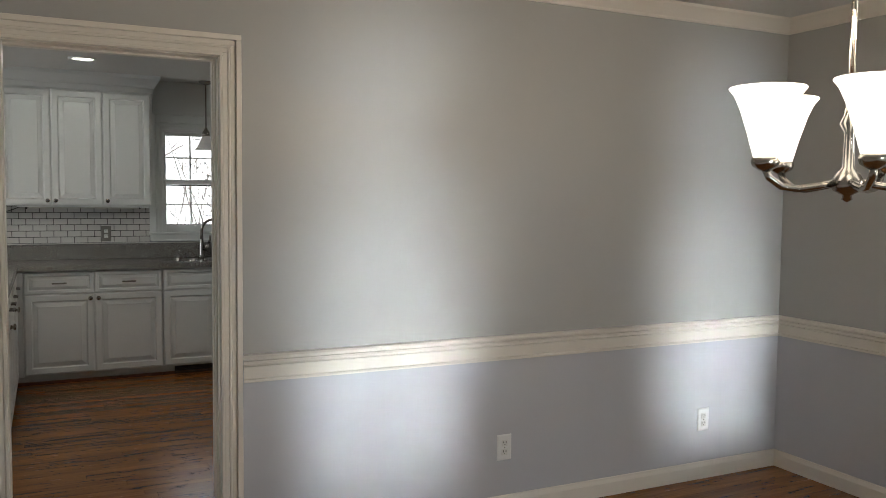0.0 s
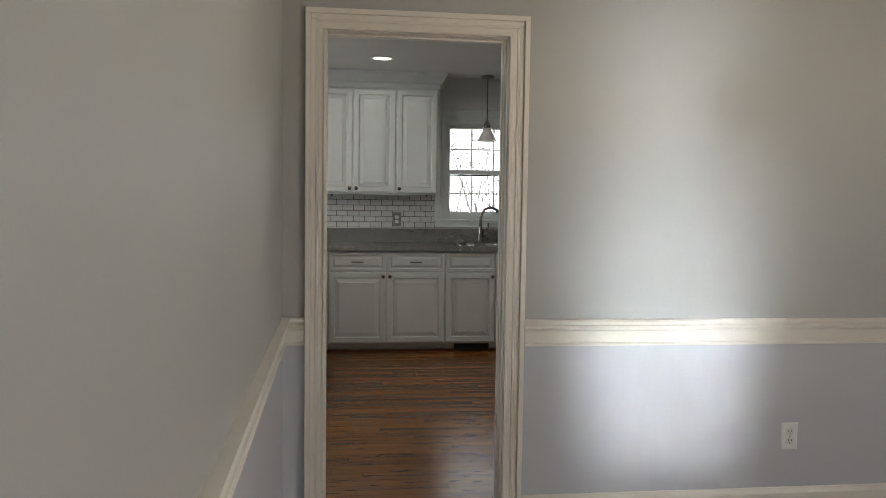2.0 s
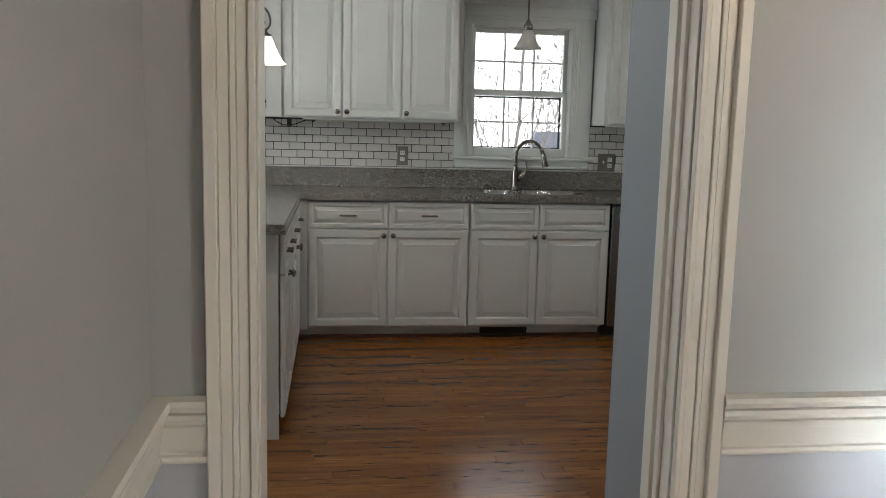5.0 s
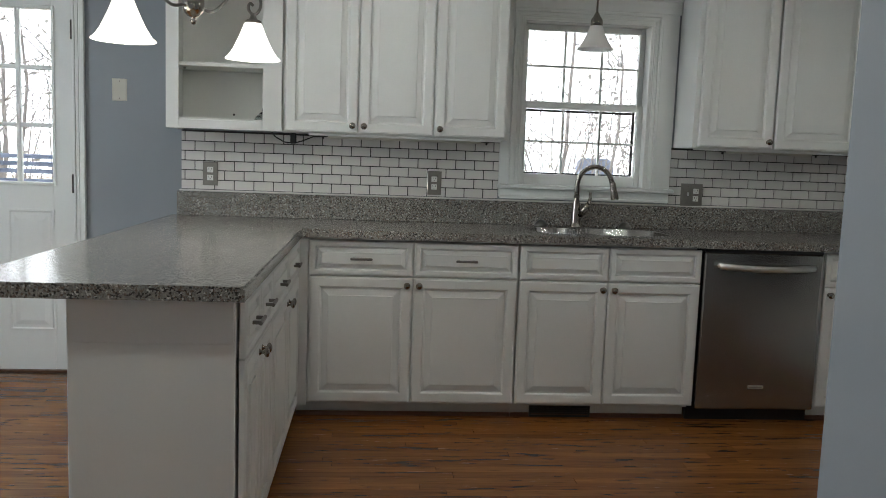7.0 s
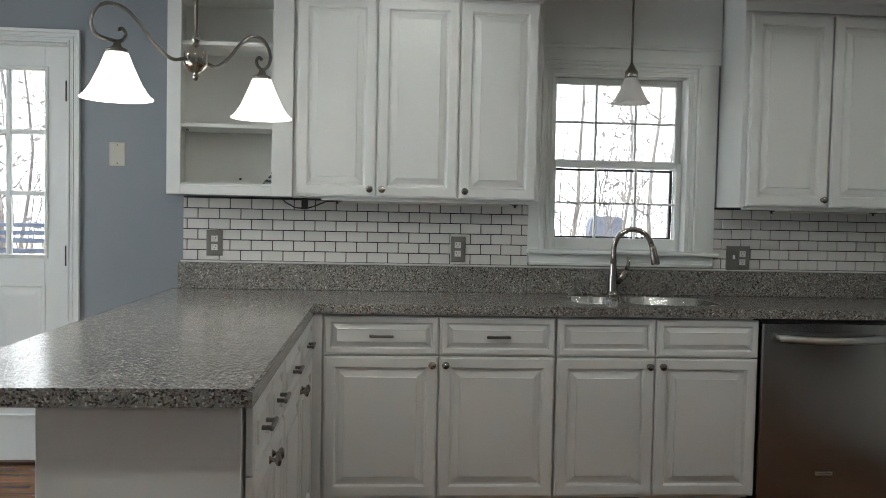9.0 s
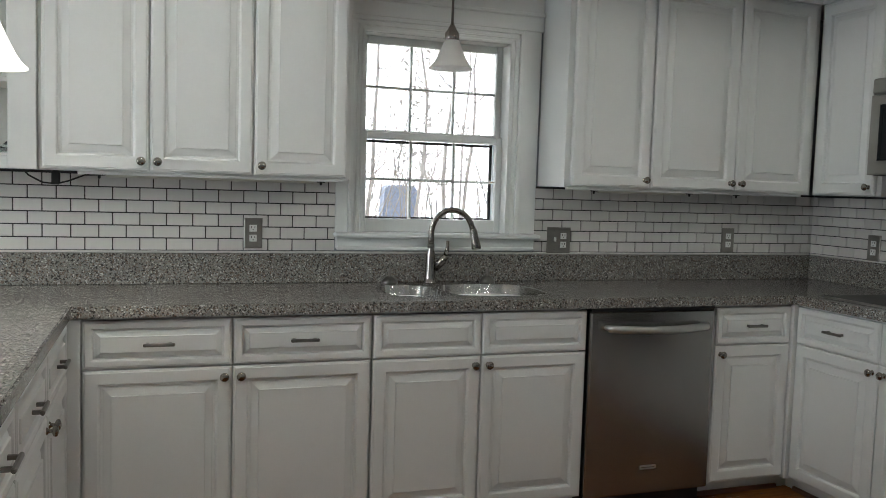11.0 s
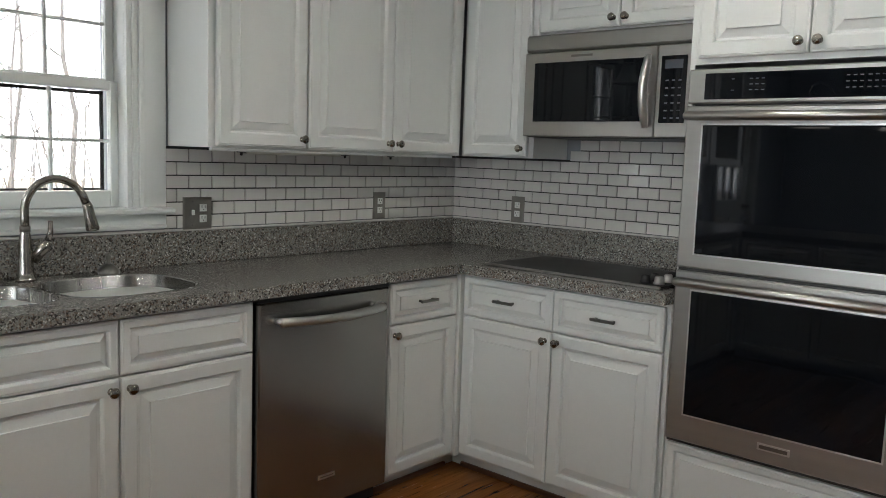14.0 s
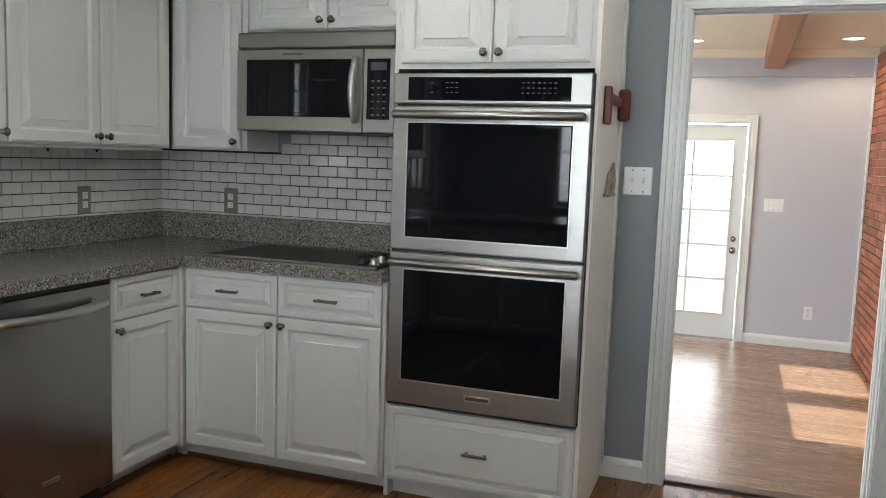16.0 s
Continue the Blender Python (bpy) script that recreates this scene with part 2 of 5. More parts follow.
STEEL_V = material("brushed_steel_front", (0.34, 0.335, 0.325), 0.25, 1.0, vary=0.10, scale=2.0, fine=140, bump=0.012, stretch=(1.2, 1.2, 0.15))
SINK_STEEL = material("satin_sink_steel", (0.36, 0.355, 0.34), 0.26, 1.0, vary=0.12, scale=5, fine=120, bump=0.0, stretch=(6, 6, 0.3))
NICKEL = material("satin_nickel", (0.34, 0.315, 0.28), 0.22, 1.0, vary=0.08, scale=20, fine=200, bump=0.0)
DARK_NICKEL = material("antique_nickel", (0.20, 0.19, 0.175), 0.33, 1.0, vary=0.15, scale=30, fine=200, bump=0.0)
CHROME = material("polished_steel", (0.66, 0.66, 0.64), 0.34, 1.0, vary=0.05, scale=10, fine=90, bump=0.0)
BLACK_GLASS = material("black_oven_glass", (0.004, 0.005, 0.007), 0.035, vary=0.05, bump=0.0)
for link in list(BLACK_GLASS.node_tree.links):
    if link.to_socket.name == "Roughness":
        BLACK_GLASS.node_tree.links.remove(link)
BLACK_GLASS.node_tree.nodes["Principled BSDF"].inputs["Roughness"].default_value = 0.03
BLACK_GLASS.node_tree.nodes["Principled BSDF"].inputs["IOR"].default_value = 1.33
CERAMIC = material("black_ceramic_glass", (0.006, 0.006, 0.007), 0.32, vary=0.05, bump=0.0)
CERAMIC.node_tree.nodes["Principled BSDF"].inputs["IOR"].default_value = 1.18
BLACK = material("black_plastic", (0.014, 0.014, 0.015), 0.4, vary=0.15, scale=8, bump=0.01)
GREY_PRINT = material("grey_panel_print", (0.12, 0.125, 0.135), 0.5, vary=0.05, bump=0.0)
BLUE_LCD = material("grey_display_glass", (0.06, 0.07, 0.085), 0.2, vary=0.05, bump=0.0)
TILE = material("white_glazed_tile", (0.64, 0.618, 0.59), 0.10, vary=0.03, scale=14, fine=40, bump=0.006, rand=0.045)
GROUT = material("dark_grey_grout", (0.035, 0.033, 0.032), 0.85, vary=0.2, scale=10, fine=150, bump=0.05)
STONE = quartz("speckled_quartz")
FLOOR = wood_floor("dark_oak_strip", (0.075, 0.024, 0.006), (0.235, 0.094, 0.024), 0.22)
FLOOR_FAR = wood_floor("dark_oak_strip_far", (0.075, 0.024, 0.006), (0.235, 0.094, 0.024), 0.22, False)
FLOOR_FAMILY = wood_floor("honey_oak_strip", (0.25, 0.15, 0.095), (0.33, 0.21, 0.135), 0.24, True, "Y", 0.82)
FLOOR_FAMILY_FAR = wood_floor("honey_oak_strip_far", (0.25, 0.15, 0.095), (0.33, 0.21, 0.135), 0.24, False, "Y", 0.82)
SUBFLOOR = material("dark_floor_joint", (0.055, 0.026, 0.012), 0.8, bump=0.0)
BASE_WOOD = material("stained_oak_toe_trim", (0.09, 0.035, 0.016), 0.35, vary=0.2, scale=6, fine=60, stretch=(0.3, 6, 6))
PLATE = material("ivory_switch_plate", (0.56, 0.54, 0.47), 0.35, vary=0.02, bump=0.0)
PLATE_WHITE = material("white_switch_plate", (0.82, 0.83, 0.82), 0.3, vary=0.02, bump=0.0)
PLATE_STEEL = material("pewter_cover_plate", (0.25, 0.238, 0.215), 0.36, 0.75, vary=0.1, scale=20, bump=0.01)
SOCKET = material("white_socket", (0.74, 0.74, 0.71), 0.4, vary=0.02, bump=0.0)
RED_WOOD = material("red_stained_wood", (0.13, 0.03, 0.02), 0.4, vary=0.2, scale=8, fine=70, stretch=(1, 1, 5))
BEAM_WOOD = material("stained_beam_wood", (0.36, 0.15, 0.06), 0.5, vary=0.25, scale=5, fine=50, stretch=(0.2, 5, 5))
BRICK = material("red_brick", (0.33, 0.12, 0.07), 0.85, vary=0.25, scale=9, fine=120, bump=0.12, rand=0.3)
MORTAR = material("grey_mortar", (0.42, 0.38, 0.34), 0.9, vary=0.15, scale=15, fine=160, bump=0.1)
HINGE = material("dark_hinge_metal", (0.03, 0.028, 0.025), 0.45, 0.8, vary=0.1, bump=0.0)
PEWTER = material("pewter_casting", (0.42, 0.37, 0.29), 0.45, 0.6, vary=0.25, scale=40, bump=0.0)
BARK = material("grey_bark", (0.30, 0.28, 0.265), 0.9, vary=0.35, scale=6, fine=60, bump=0.15, stretch=(3, 3, 0.6))
LITTER = material("leaf_litter", (0.42, 0.36, 0.28), 0.95, vary=0.35, scale=1.2, fine=25, bump=0.1)
SIDING = material("white_siding", (0.7, 0.7, 0.68), 0.6, vary=0.06, scale=2)
COVER = material("blue_grey_canvas_cover", (0.23, 0.27, 0.37), 0.8, vary=0.3, scale=14, fine=60, bump=0.1)
CABLE = material("black_cable", (0.02, 0.018, 0.016), 0.5, bump=0.0)
SHADE_LIT = glow("lit_frosted_shade", (1.0, 0.93, 0.84), 3.0)
SHADE_DINING = glow("lit_dining_shade", (1.0, 0.95, 0.88), 3.2)
SHADE_OFF = material("frosted_white_glass_shade", (0.86, 0.85, 0.83), 0.3, vary=0.03, scale=12, bump=0.0)
nt = SHADE_OFF.node_tree
tl, mx = nt.nodes.new("ShaderNodeBsdfTranslucent"), nt.nodes.new("ShaderNodeMixShader")
tl.inputs[0].default_value, mx.inputs[0].default_value = (0.95, 0.94, 0.92, 1), 0.62
nt.links.new(nt.nodes["Principled BSDF"].outputs[0], mx.inputs[1])
nt.links.new(tl.outputs[0], mx.inputs[2])
nt.links.new(mx.outputs[0], nt.nodes["Material Output"].inputs[0])
CAN_GLOW = glow("recessed_lamp_lens", (1.0, 0.95, 0.86), 9.0)
BACKDROP = glow("bright_overcast_backdrop", (0.95, 0.97, 1.0), 3.0)
GLASS = glass("window_glass")
CLEAR = glass("clear_dish_glass", (0.85, 0.92, 0.9), 0.05)


# ---- mesh tools ----
class Geo:
    """Collects plain mesh pieces for one part."""

    def __init__(self):
        self.v, self.f, self.smooth = [], [], []

    def add(self, verts, faces, smooth=False):
        n = len(self.v)
        self.v += [tuple(p) for p in verts]
        self.f += [tuple(i + n for i in q) for q in faces]
        self.smooth += [smooth] * len(faces)
        return self

    def box(self, x0, y0, z0, x1, y1, z1, c=0.0):
        lo, hi = (min(x0, x1), min(y0, y1), min(z0, z1)), (max(x0, x1), max(y0, y1), max(z0, z1))
        c = min(c, 0.45 * min(h - l for l, h in zip(lo, hi)))
        if c <= 0:
            vs = [(x, y, z) for x in (lo[0], hi[0]) for y in (lo[1], hi[1]) for z in (lo[2], hi[2])]
            return self.add(vs, [(0, 1, 3, 2), (4, 6, 7, 5), (0, 4, 5, 1), (2, 3, 7, 6), (0, 2, 6, 4), (1, 5, 7, 3)])
        vs, key = [], {}
        for s in [(a, b, d) for a in (0, 1) for b in (0, 1) for d in (0, 1)]:
            for ax in range(3):
                p = [hi[k] if s[k] else lo[k] for k in range(3)]
                for k in range(3):
                    if k != ax:
                        p[k] += -c if s[k] else c
                key[(ax, s)] = len(vs)
                vs.append(p)
        fs = []
        for ax in range(3):
            a, b = [k for k in range(3) if k != ax]
            for sg in (0, 1):
                q = []
                for sa, sb in ((0, 0), (1, 0), (1, 1), (0, 1)):
                    s = [0, 0, 0]
                    s[ax], s[a], s[b] = sg, sa, sb
                    q.append(key[(ax, tuple(s))])
                fs.append(q)
            for sa in (0, 1):
                for sb in (0, 1):
                    s0, s1 = [0, 0, 0], [0, 0, 0]
                    s0[a] = s1[a] = sa
                    s0[b] = s1[b] = sb
                    s1[ax] = 1
                    s0, s1 = tuple(s0), tuple(s1)
                    fs.append([key[(a, s0)], key[(a, s1)], key[(b, s1)], key[(b, s0)]])
        for s in [(a, b, d) for a in (0, 1) for b in (0, 1) for d in (0, 1)]:
            fs.append([key[(0, s)], key[(1, s)], key[(2, s)]])
        return self.add(vs, fs)

    def rings(self, w, h, prof, x=0.0, z=0.0, y=0.0):
        """A panel facing -y from nested rectangles: prof holds (inset, how far out)."""
        vs, fs = [], []
        for i, d in prof:
            vs += [(x + i, y - d, z + i), (x + w - i, y - d, z + i), (x + w - i, y - d, z + h - i), (x + i, y - d, z + h - i)]
        for r in range(len(prof) - 1):
            for k in range(4):
                a, b = 4 * r + k, 4 * r + (k + 1) % 4
                fs.append((a, b, b + 4, a + 4))
        n = 4 * (len(prof) - 1)
        fs += [(n, n + 1, n + 2, n + 3), (3, 2, 1, 0)]
        return self.add(vs, fs)

    def lathe(self, prof, at=(0, 0, 0), seg=24, axis="Z", closed=False):
        """prof: (radius, height along the axis)."""
        vs, fs = [], []
        for r, h in prof:
            for k in range(seg):
                a = 2 * math.pi * k / seg
                p = (r * math.cos(a), r * math.sin(a), h)
                if axis == "Y":
                    p = (p[0], -h, p[1])
                elif axis == "X":
                    p = (h, p[0], p[1])
                vs.append((p[0] + at[0], p[1] + at[1], p[2] + at[2]))
        for i in range(len(prof) - 1):
            for k in range(seg):
                a, b = i * seg + k, i * seg + (k + 1) % seg
                fs.append((a, b, b + seg, a + seg))
        if prof[0][0] > 1e-5 and not closed:
            fs.append(tuple(range(seg))[::-1])
        if prof[-1][0] > 1e-5 and not closed:
            fs.append(tuple((len(prof) - 1) * seg + k for k in range(seg)))
        return self.add(vs, fs, True)

    def tube(self, pts, r, seg=10):
        """A round bar along pts; r is one radius or one for each point."""
        pts = [Vector(p) for p in pts]
        rs = r if isinstance(r, (list, tuple)) else [r] * len(pts)
        vs, fs, up = [], [], None
        for i, p in enumerate(pts):
            t = (pts[min(i + 1, len(pts) - 1)] - pts[max(i - 1, 0)]).normalized()
            if up is None:
                up = t.orthogonal().normalized()
            up = (up - t * up.dot(t)).normalized()
            side = t.cross(up)
            for k in range(seg):
                a = 2 * math.pi * k / seg
                vs.append(p + rs[i] * (math.cos(a) * up + math.sin(a) * side))
        for i in range(len(pts) - 1):
            for k in range(seg):
                a, b = i * seg + k, i * seg + (k + 1) % seg
                fs.append((a, b, b + seg, a + seg))
        fs += [tuple(range(seg))[::-1], tuple((len(pts) - 1) * seg + k for k in range(seg))]
        return self.add(vs, fs, True)

    def profile_x(self, prof, x0, x1, miter0=0.0, miter1=0.0):
        """A moulding along x: prof holds (y, z); a miter leans the end by that share of y."""
        n = len(prof)
        vs = [(x0 + miter0 * y, y, z) for y, z in prof] + [(x1 + miter1 * y, y, z) for y, z in prof]
        fs = [(k, (k + 1) % n, (k + 1) % n + n, k + n) for k in range(n)] + [tuple(range(n))[::-1], tuple(range(n, 2 * n))]
        return self.add(vs, fs)

    def mesh(self, name):
        me = bpy.data.meshes.new(name)
        me.from_pydata(self.v, [], self.f)
        me.polygons.foreach_set("use_smooth", self.smooth)
        bm = bmesh.new()
        bm.from_mesh(me)
        bmesh.ops.recalc_face_normals(bm, faces=bm.faces)
        bm.to_mesh(me)
        bm.free()
        return me


def part(name, geo, mt, parent, label="", m=None):
    me = geo.mesh(name) if isinstance(geo, Geo) else geo
    if not me.materials:
        me.materials.append(mt)
    ob = new(name, me)
    ob.parent = parent
    if m is not None:
        ob.matrix_local = m
    return tagged(ob, label)


def thing(name, label, category, m=None, group=""):
    ob = new(name)
    ob.empty_display_size = 0.05
    if m is not None:
        ob.matrix_world = m
    return tagged(ob, label, category, group)


def solid(name, geo, mt, label, category, group="", m=None, kind=""):
    ob = part(name, geo, mt, None, "", None)
    if m is not None:
        ob.matrix_world = m
    return tagged(ob, label, category, group, kind)


def structure(name, geo, mt, label):
    return solid(name, geo, mt, label, name.split("_")[0], kind="structure")


def wall_holes(along, a0, a1, b0, b1, z0, z1, holes):
    """A thick wall along 'x' or 'y' from a0 to a1, faces at b0 and b1, with holes (a, a, z, z)."""
    g = Geo()

    def put(p0, p1, q0, q1):
        if p1 - p0 > 1e-4 and q1 - q0 > 1e-4:
            g.box(p0, b0, q0, p1, b1, q1) if along == "x" else g.box(b0, p0, q0, b1, p1, q1)
    at = a0
    for h0, h1, y0, y1 in sorted(holes):
        put(at, h0, z0, z1)
        put(h0, h1, z0, y0)
        put(h0, h1, y1, z1)
        at = h1
    put(at, a1, z0, z1)
    return g


# ---- the shell of the house ----
DY, KY = 3.657, 3.78            # dining face and kitchen face of the wall between them
WY, DWY = 7.92, 8.05            # window wall, back door wall
RX, FX = 3.437, 7.80            # kitchen's right wall, family room's far wall
LX, DX0, DX1, DB = -3.10, -0.300, 3.64, -0.90
CZ, FZ = 2.47, -0.19
FL = 0.03                       # finished floor of dining room and kitchen
OP = (-0.127, 0.612, 2.032)     # doorway from dining to kitchen
FO = (4.510, 5.306, 2.035)      # doorway to the family room

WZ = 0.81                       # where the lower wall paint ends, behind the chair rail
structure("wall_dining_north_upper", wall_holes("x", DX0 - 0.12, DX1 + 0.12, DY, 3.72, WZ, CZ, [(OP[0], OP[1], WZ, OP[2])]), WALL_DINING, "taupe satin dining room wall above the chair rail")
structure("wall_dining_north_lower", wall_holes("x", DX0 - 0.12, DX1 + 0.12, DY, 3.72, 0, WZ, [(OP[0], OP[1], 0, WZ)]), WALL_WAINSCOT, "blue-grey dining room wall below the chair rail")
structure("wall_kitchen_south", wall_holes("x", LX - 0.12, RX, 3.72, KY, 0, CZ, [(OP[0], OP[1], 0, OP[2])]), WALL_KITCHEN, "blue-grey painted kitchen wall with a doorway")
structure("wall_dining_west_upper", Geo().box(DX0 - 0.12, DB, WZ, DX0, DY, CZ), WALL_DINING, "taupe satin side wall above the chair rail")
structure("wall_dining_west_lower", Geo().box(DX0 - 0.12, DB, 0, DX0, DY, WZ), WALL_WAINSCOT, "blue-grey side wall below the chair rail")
structure("wall_dining_east_upper", wall_holes("y", DB, DY, DX1, DX1 + 0.12, WZ, CZ, [(-0.3, 0.9, WZ, 2.05)]), WALL_DINING, "taupe satin side wall round an added window opening")
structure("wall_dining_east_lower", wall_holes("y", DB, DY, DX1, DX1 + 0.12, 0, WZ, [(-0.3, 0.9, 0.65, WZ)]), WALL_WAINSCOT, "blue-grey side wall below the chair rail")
DWIN = [(0.84, 1.64, 0.5, 2.0), (2.70, 3.50, 0.5, 2.0)]
structure("wall_dining_south", wall_holes("x", DX0 - 0.12, DX1 + 0.12, DB - 0.12, DB, 0, CZ, DWIN), WALL_DINING, "taupe dining room wall with two windows")
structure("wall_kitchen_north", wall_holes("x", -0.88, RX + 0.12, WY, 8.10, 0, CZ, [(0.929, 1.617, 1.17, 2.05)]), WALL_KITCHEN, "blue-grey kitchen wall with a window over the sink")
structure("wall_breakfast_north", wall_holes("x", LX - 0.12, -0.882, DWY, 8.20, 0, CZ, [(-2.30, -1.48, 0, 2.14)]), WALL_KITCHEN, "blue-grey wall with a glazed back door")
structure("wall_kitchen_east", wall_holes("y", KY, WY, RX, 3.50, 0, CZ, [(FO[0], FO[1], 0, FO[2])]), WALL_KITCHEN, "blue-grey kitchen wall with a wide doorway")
structure("wall_family_west", wall_holes("y", 3.85, 8.0, 3.50, 3.56, FZ, 2.6, [(FO[0], FO[1], 0, FO[2])]), WALL_FAMILY, "pale grey family room wall with a doorway")
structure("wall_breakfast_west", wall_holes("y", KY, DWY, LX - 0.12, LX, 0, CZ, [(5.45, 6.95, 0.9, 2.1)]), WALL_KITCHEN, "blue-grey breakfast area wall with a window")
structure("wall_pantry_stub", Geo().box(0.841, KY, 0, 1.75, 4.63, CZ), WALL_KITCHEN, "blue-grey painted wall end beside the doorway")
structure("wall_family_east", wall_holes("y", 3.85, 8.0, FX, FX + 0.15, FZ, 2.6, [(5.017, 5.967, FZ, 1.805)]), WALL_FAMILY, "pale grey family room wall with a glazed door")
# opening added out of view for the family fill lamp
structure("wall_family_north", wall_holes("x", 3.56, FX, 7.9, 8.0, FZ, 2.6, [(4.5, 6.7, 0.4, 2.0)]), WALL_FAMILY, "pale grey family room wall")
structure("ceiling_dining", Geo().box(DX0 - 0.12, DB - 0.12, CZ, DX1 + 0.12, 3.72, CZ + 0.1), CEILING, "white painted dining room ceiling")
structure("ceiling_kitchen", Geo().box(LX - 0.12, 3.72, CZ, 3.50, 8.20, CZ + 0.1), CEILING, "white painted kitchen ceiling")
# two unseen roof openings, added so the sun lays its patches on the floor
g = Geo()
for x0, y0, x1, y1 in ((3.5, 3.85, FX + 0.15, 4.08), (3.5, 4.66, FX + 0.15, 8.0), (3.5, 4.08, 3.59, 4.66), (4.46, 4.08, 4.75, 4.66), (5.66, 4.08, FX + 0.15, 4.66)):
    g.box(x0, y0, 2.45, x1, y1, 2.6)
structure("ceiling_family", g, CEILING_CREAM, "cream painted family room ceiling with two added openings for the sun")
structure("floor_dining", Geo().box(DX0 - 0.12, DB - 0.12, -0.1, DX1 + 0.12, DY, FL - 0.012), SUBFLOOR, "dark joint bed under the dining room boards")
structure("floor_kitchen", Geo().box(LX - 0.12, DY, -0.1, 3.56, 8.20, FL - 0.012), SUBFLOOR, "dark joint bed under the kitchen boards")
structure("floor_family", Geo().box(3.56, 3.85, FZ - 0.1, FX + 0.15, 8.0, FZ - 0.012), SUBFLOOR, "dark joint bed under the family room boards")
structure("step_family", Geo().box(3.50, FO[0], FZ, 3.575, FO[1], FL - 0.002, 0.004), BASE_WOOD, "stained oak step edge in the doorway")
structure("ground", Geo().box(-400, -400, -0.62, 400, 400, -0.45), LITTER, "leaf-strewn ground around the house")


def casing(parent, m, w, h, cw, mt, sill=False):
    """Moulded trim round an opening w by h, facing local -y, with its two legs and head as parts."""
    strips = ((0.0, 0.012, 0.017), (0.012, 0.38 * cw, 0.011), (0.38 * cw, 0.5 * cw, 0.015), (0.5 * cw, 0.74 * cw, 0.012), (0.74 * cw, cw, 0.024))
    left, right, head = Geo(), Geo(), Geo()
    for a, b, d in strips:
        left.box(-b, -d, 0, -a, 0, h + a, 0.002)
        right.box(w + a, -d, 0, w + b, 0, h + a, 0.002)
        head.box(-b, -d, h + a, w + b, 0, h + b, 0.002)
    part("casing_leg", left, mt, parent, "", m)
    part("casing_leg", right, mt, parent, "", m)
    part("casing_head", head, mt, parent, "", m)


def lining(parent, m, w, h, depth, mt, stops=True):
    """Jamb boards inside an opening, local y from 0 inwards."""
    t = 0.004
    g = Geo().box(0.0, 0.001, 0, t, depth - 0.001, h, 0.001).box(w - t, 0.001, 0, w, depth - 0.001, h, 0.001).box(t, 0.001, h - t, w - t, depth - 0.001, h, 0.001)
    if stops:
        g.box(w - 0.011, depth * 0.3, 0, w - t, depth * 0.45, h - t, 0.001).box(w - 0.014, depth * 0.55, 0, w - t, depth * 0.8, h - t, 0.001).box(t, depth * 0.5, h - 0.012, w - 0.014, depth * 0.8, h - t, 0.001)
    part("jamb", g, mt, parent, "", m)


FRONT, WEST, EAST, BACK = 0, -90, 90, 180    # which way a local -y face looks: -y, -x, +x, +y
door_1 = tagged(new("door_1"), "open cased doorway with cream moulded trim", "doorway", kind="structure")
casing(door_1, pose(OP[0], DY, 0), OP[1] - OP[0], OP[2], 0.082, TRIM)
casing(door_1, pose(OP[1], KY, 0, 0, 0, BACK), OP[1] - OP[0], OP[2], 0.082, TRIM_WHITE)
lining(door_1, pose(OP[0], DY, 0), OP[1] - OP[0], OP[2], KY - DY, TRIM)
door_2 = tagged(new("door_2"), "open cased doorway with white trim to the family room", "doorway", kind="structure")
casing(door_2, pose(RX, FO[1], 0, 0, 0, WEST), FO[1] - FO[0], FO[2], 0.085, TRIM_WHITE)
casing(door_2, pose(3.56, FO[0], 0, 0, 0, EAST), FO[1] - FO[0], FO[2], 0.085, TRIM_WHITE)
lining(door_2, pose(RX, FO[1], 0, 0, 0, WEST), FO[1] - FO[0], FO[2], 0.123, TRIM_WHITE)

# chair rail, crown and baseboards
RAIL = [(0, 0), (-0.016, 0), (-0.018, 0.005), (-0.016, 0.011), (-0.009, 0.013), (-0.009, 0.017), (-0.013, 0.019), (-0.017, 0.05), (-0.020, 0.064), (-0.012, 0.066), (-0.012, 0.070), (-0.024, 0.072),
        (-0.027, 0.078), (-0.024, 0.086), (-0.014, 0.088), (-0.014, 0.092), (-0.033, 0.094), (-0.037, 0.104), (-0.033, 0.112), (0, 0.112)]
BASE = [(0, 0), (-0.014, 0), (-0.014, 0.065), (-0.009, 0.078), (-0.006, 0.088), (0, 0.09)]
CROWN = [(0, 0), (-0.012, 0), (-0.016, 0.012), (-0.05, 0.05), (-0.062, 0.062), (-0.066, 0.075), (0, 0.075)]


def run(name, prof, mt, m, length, label, miter0=0.0, miter1=0.0):
    return solid(name, Geo().profile_x(prof, 0, length, miter0, miter1), mt, label, name, m=m, kind="structure")


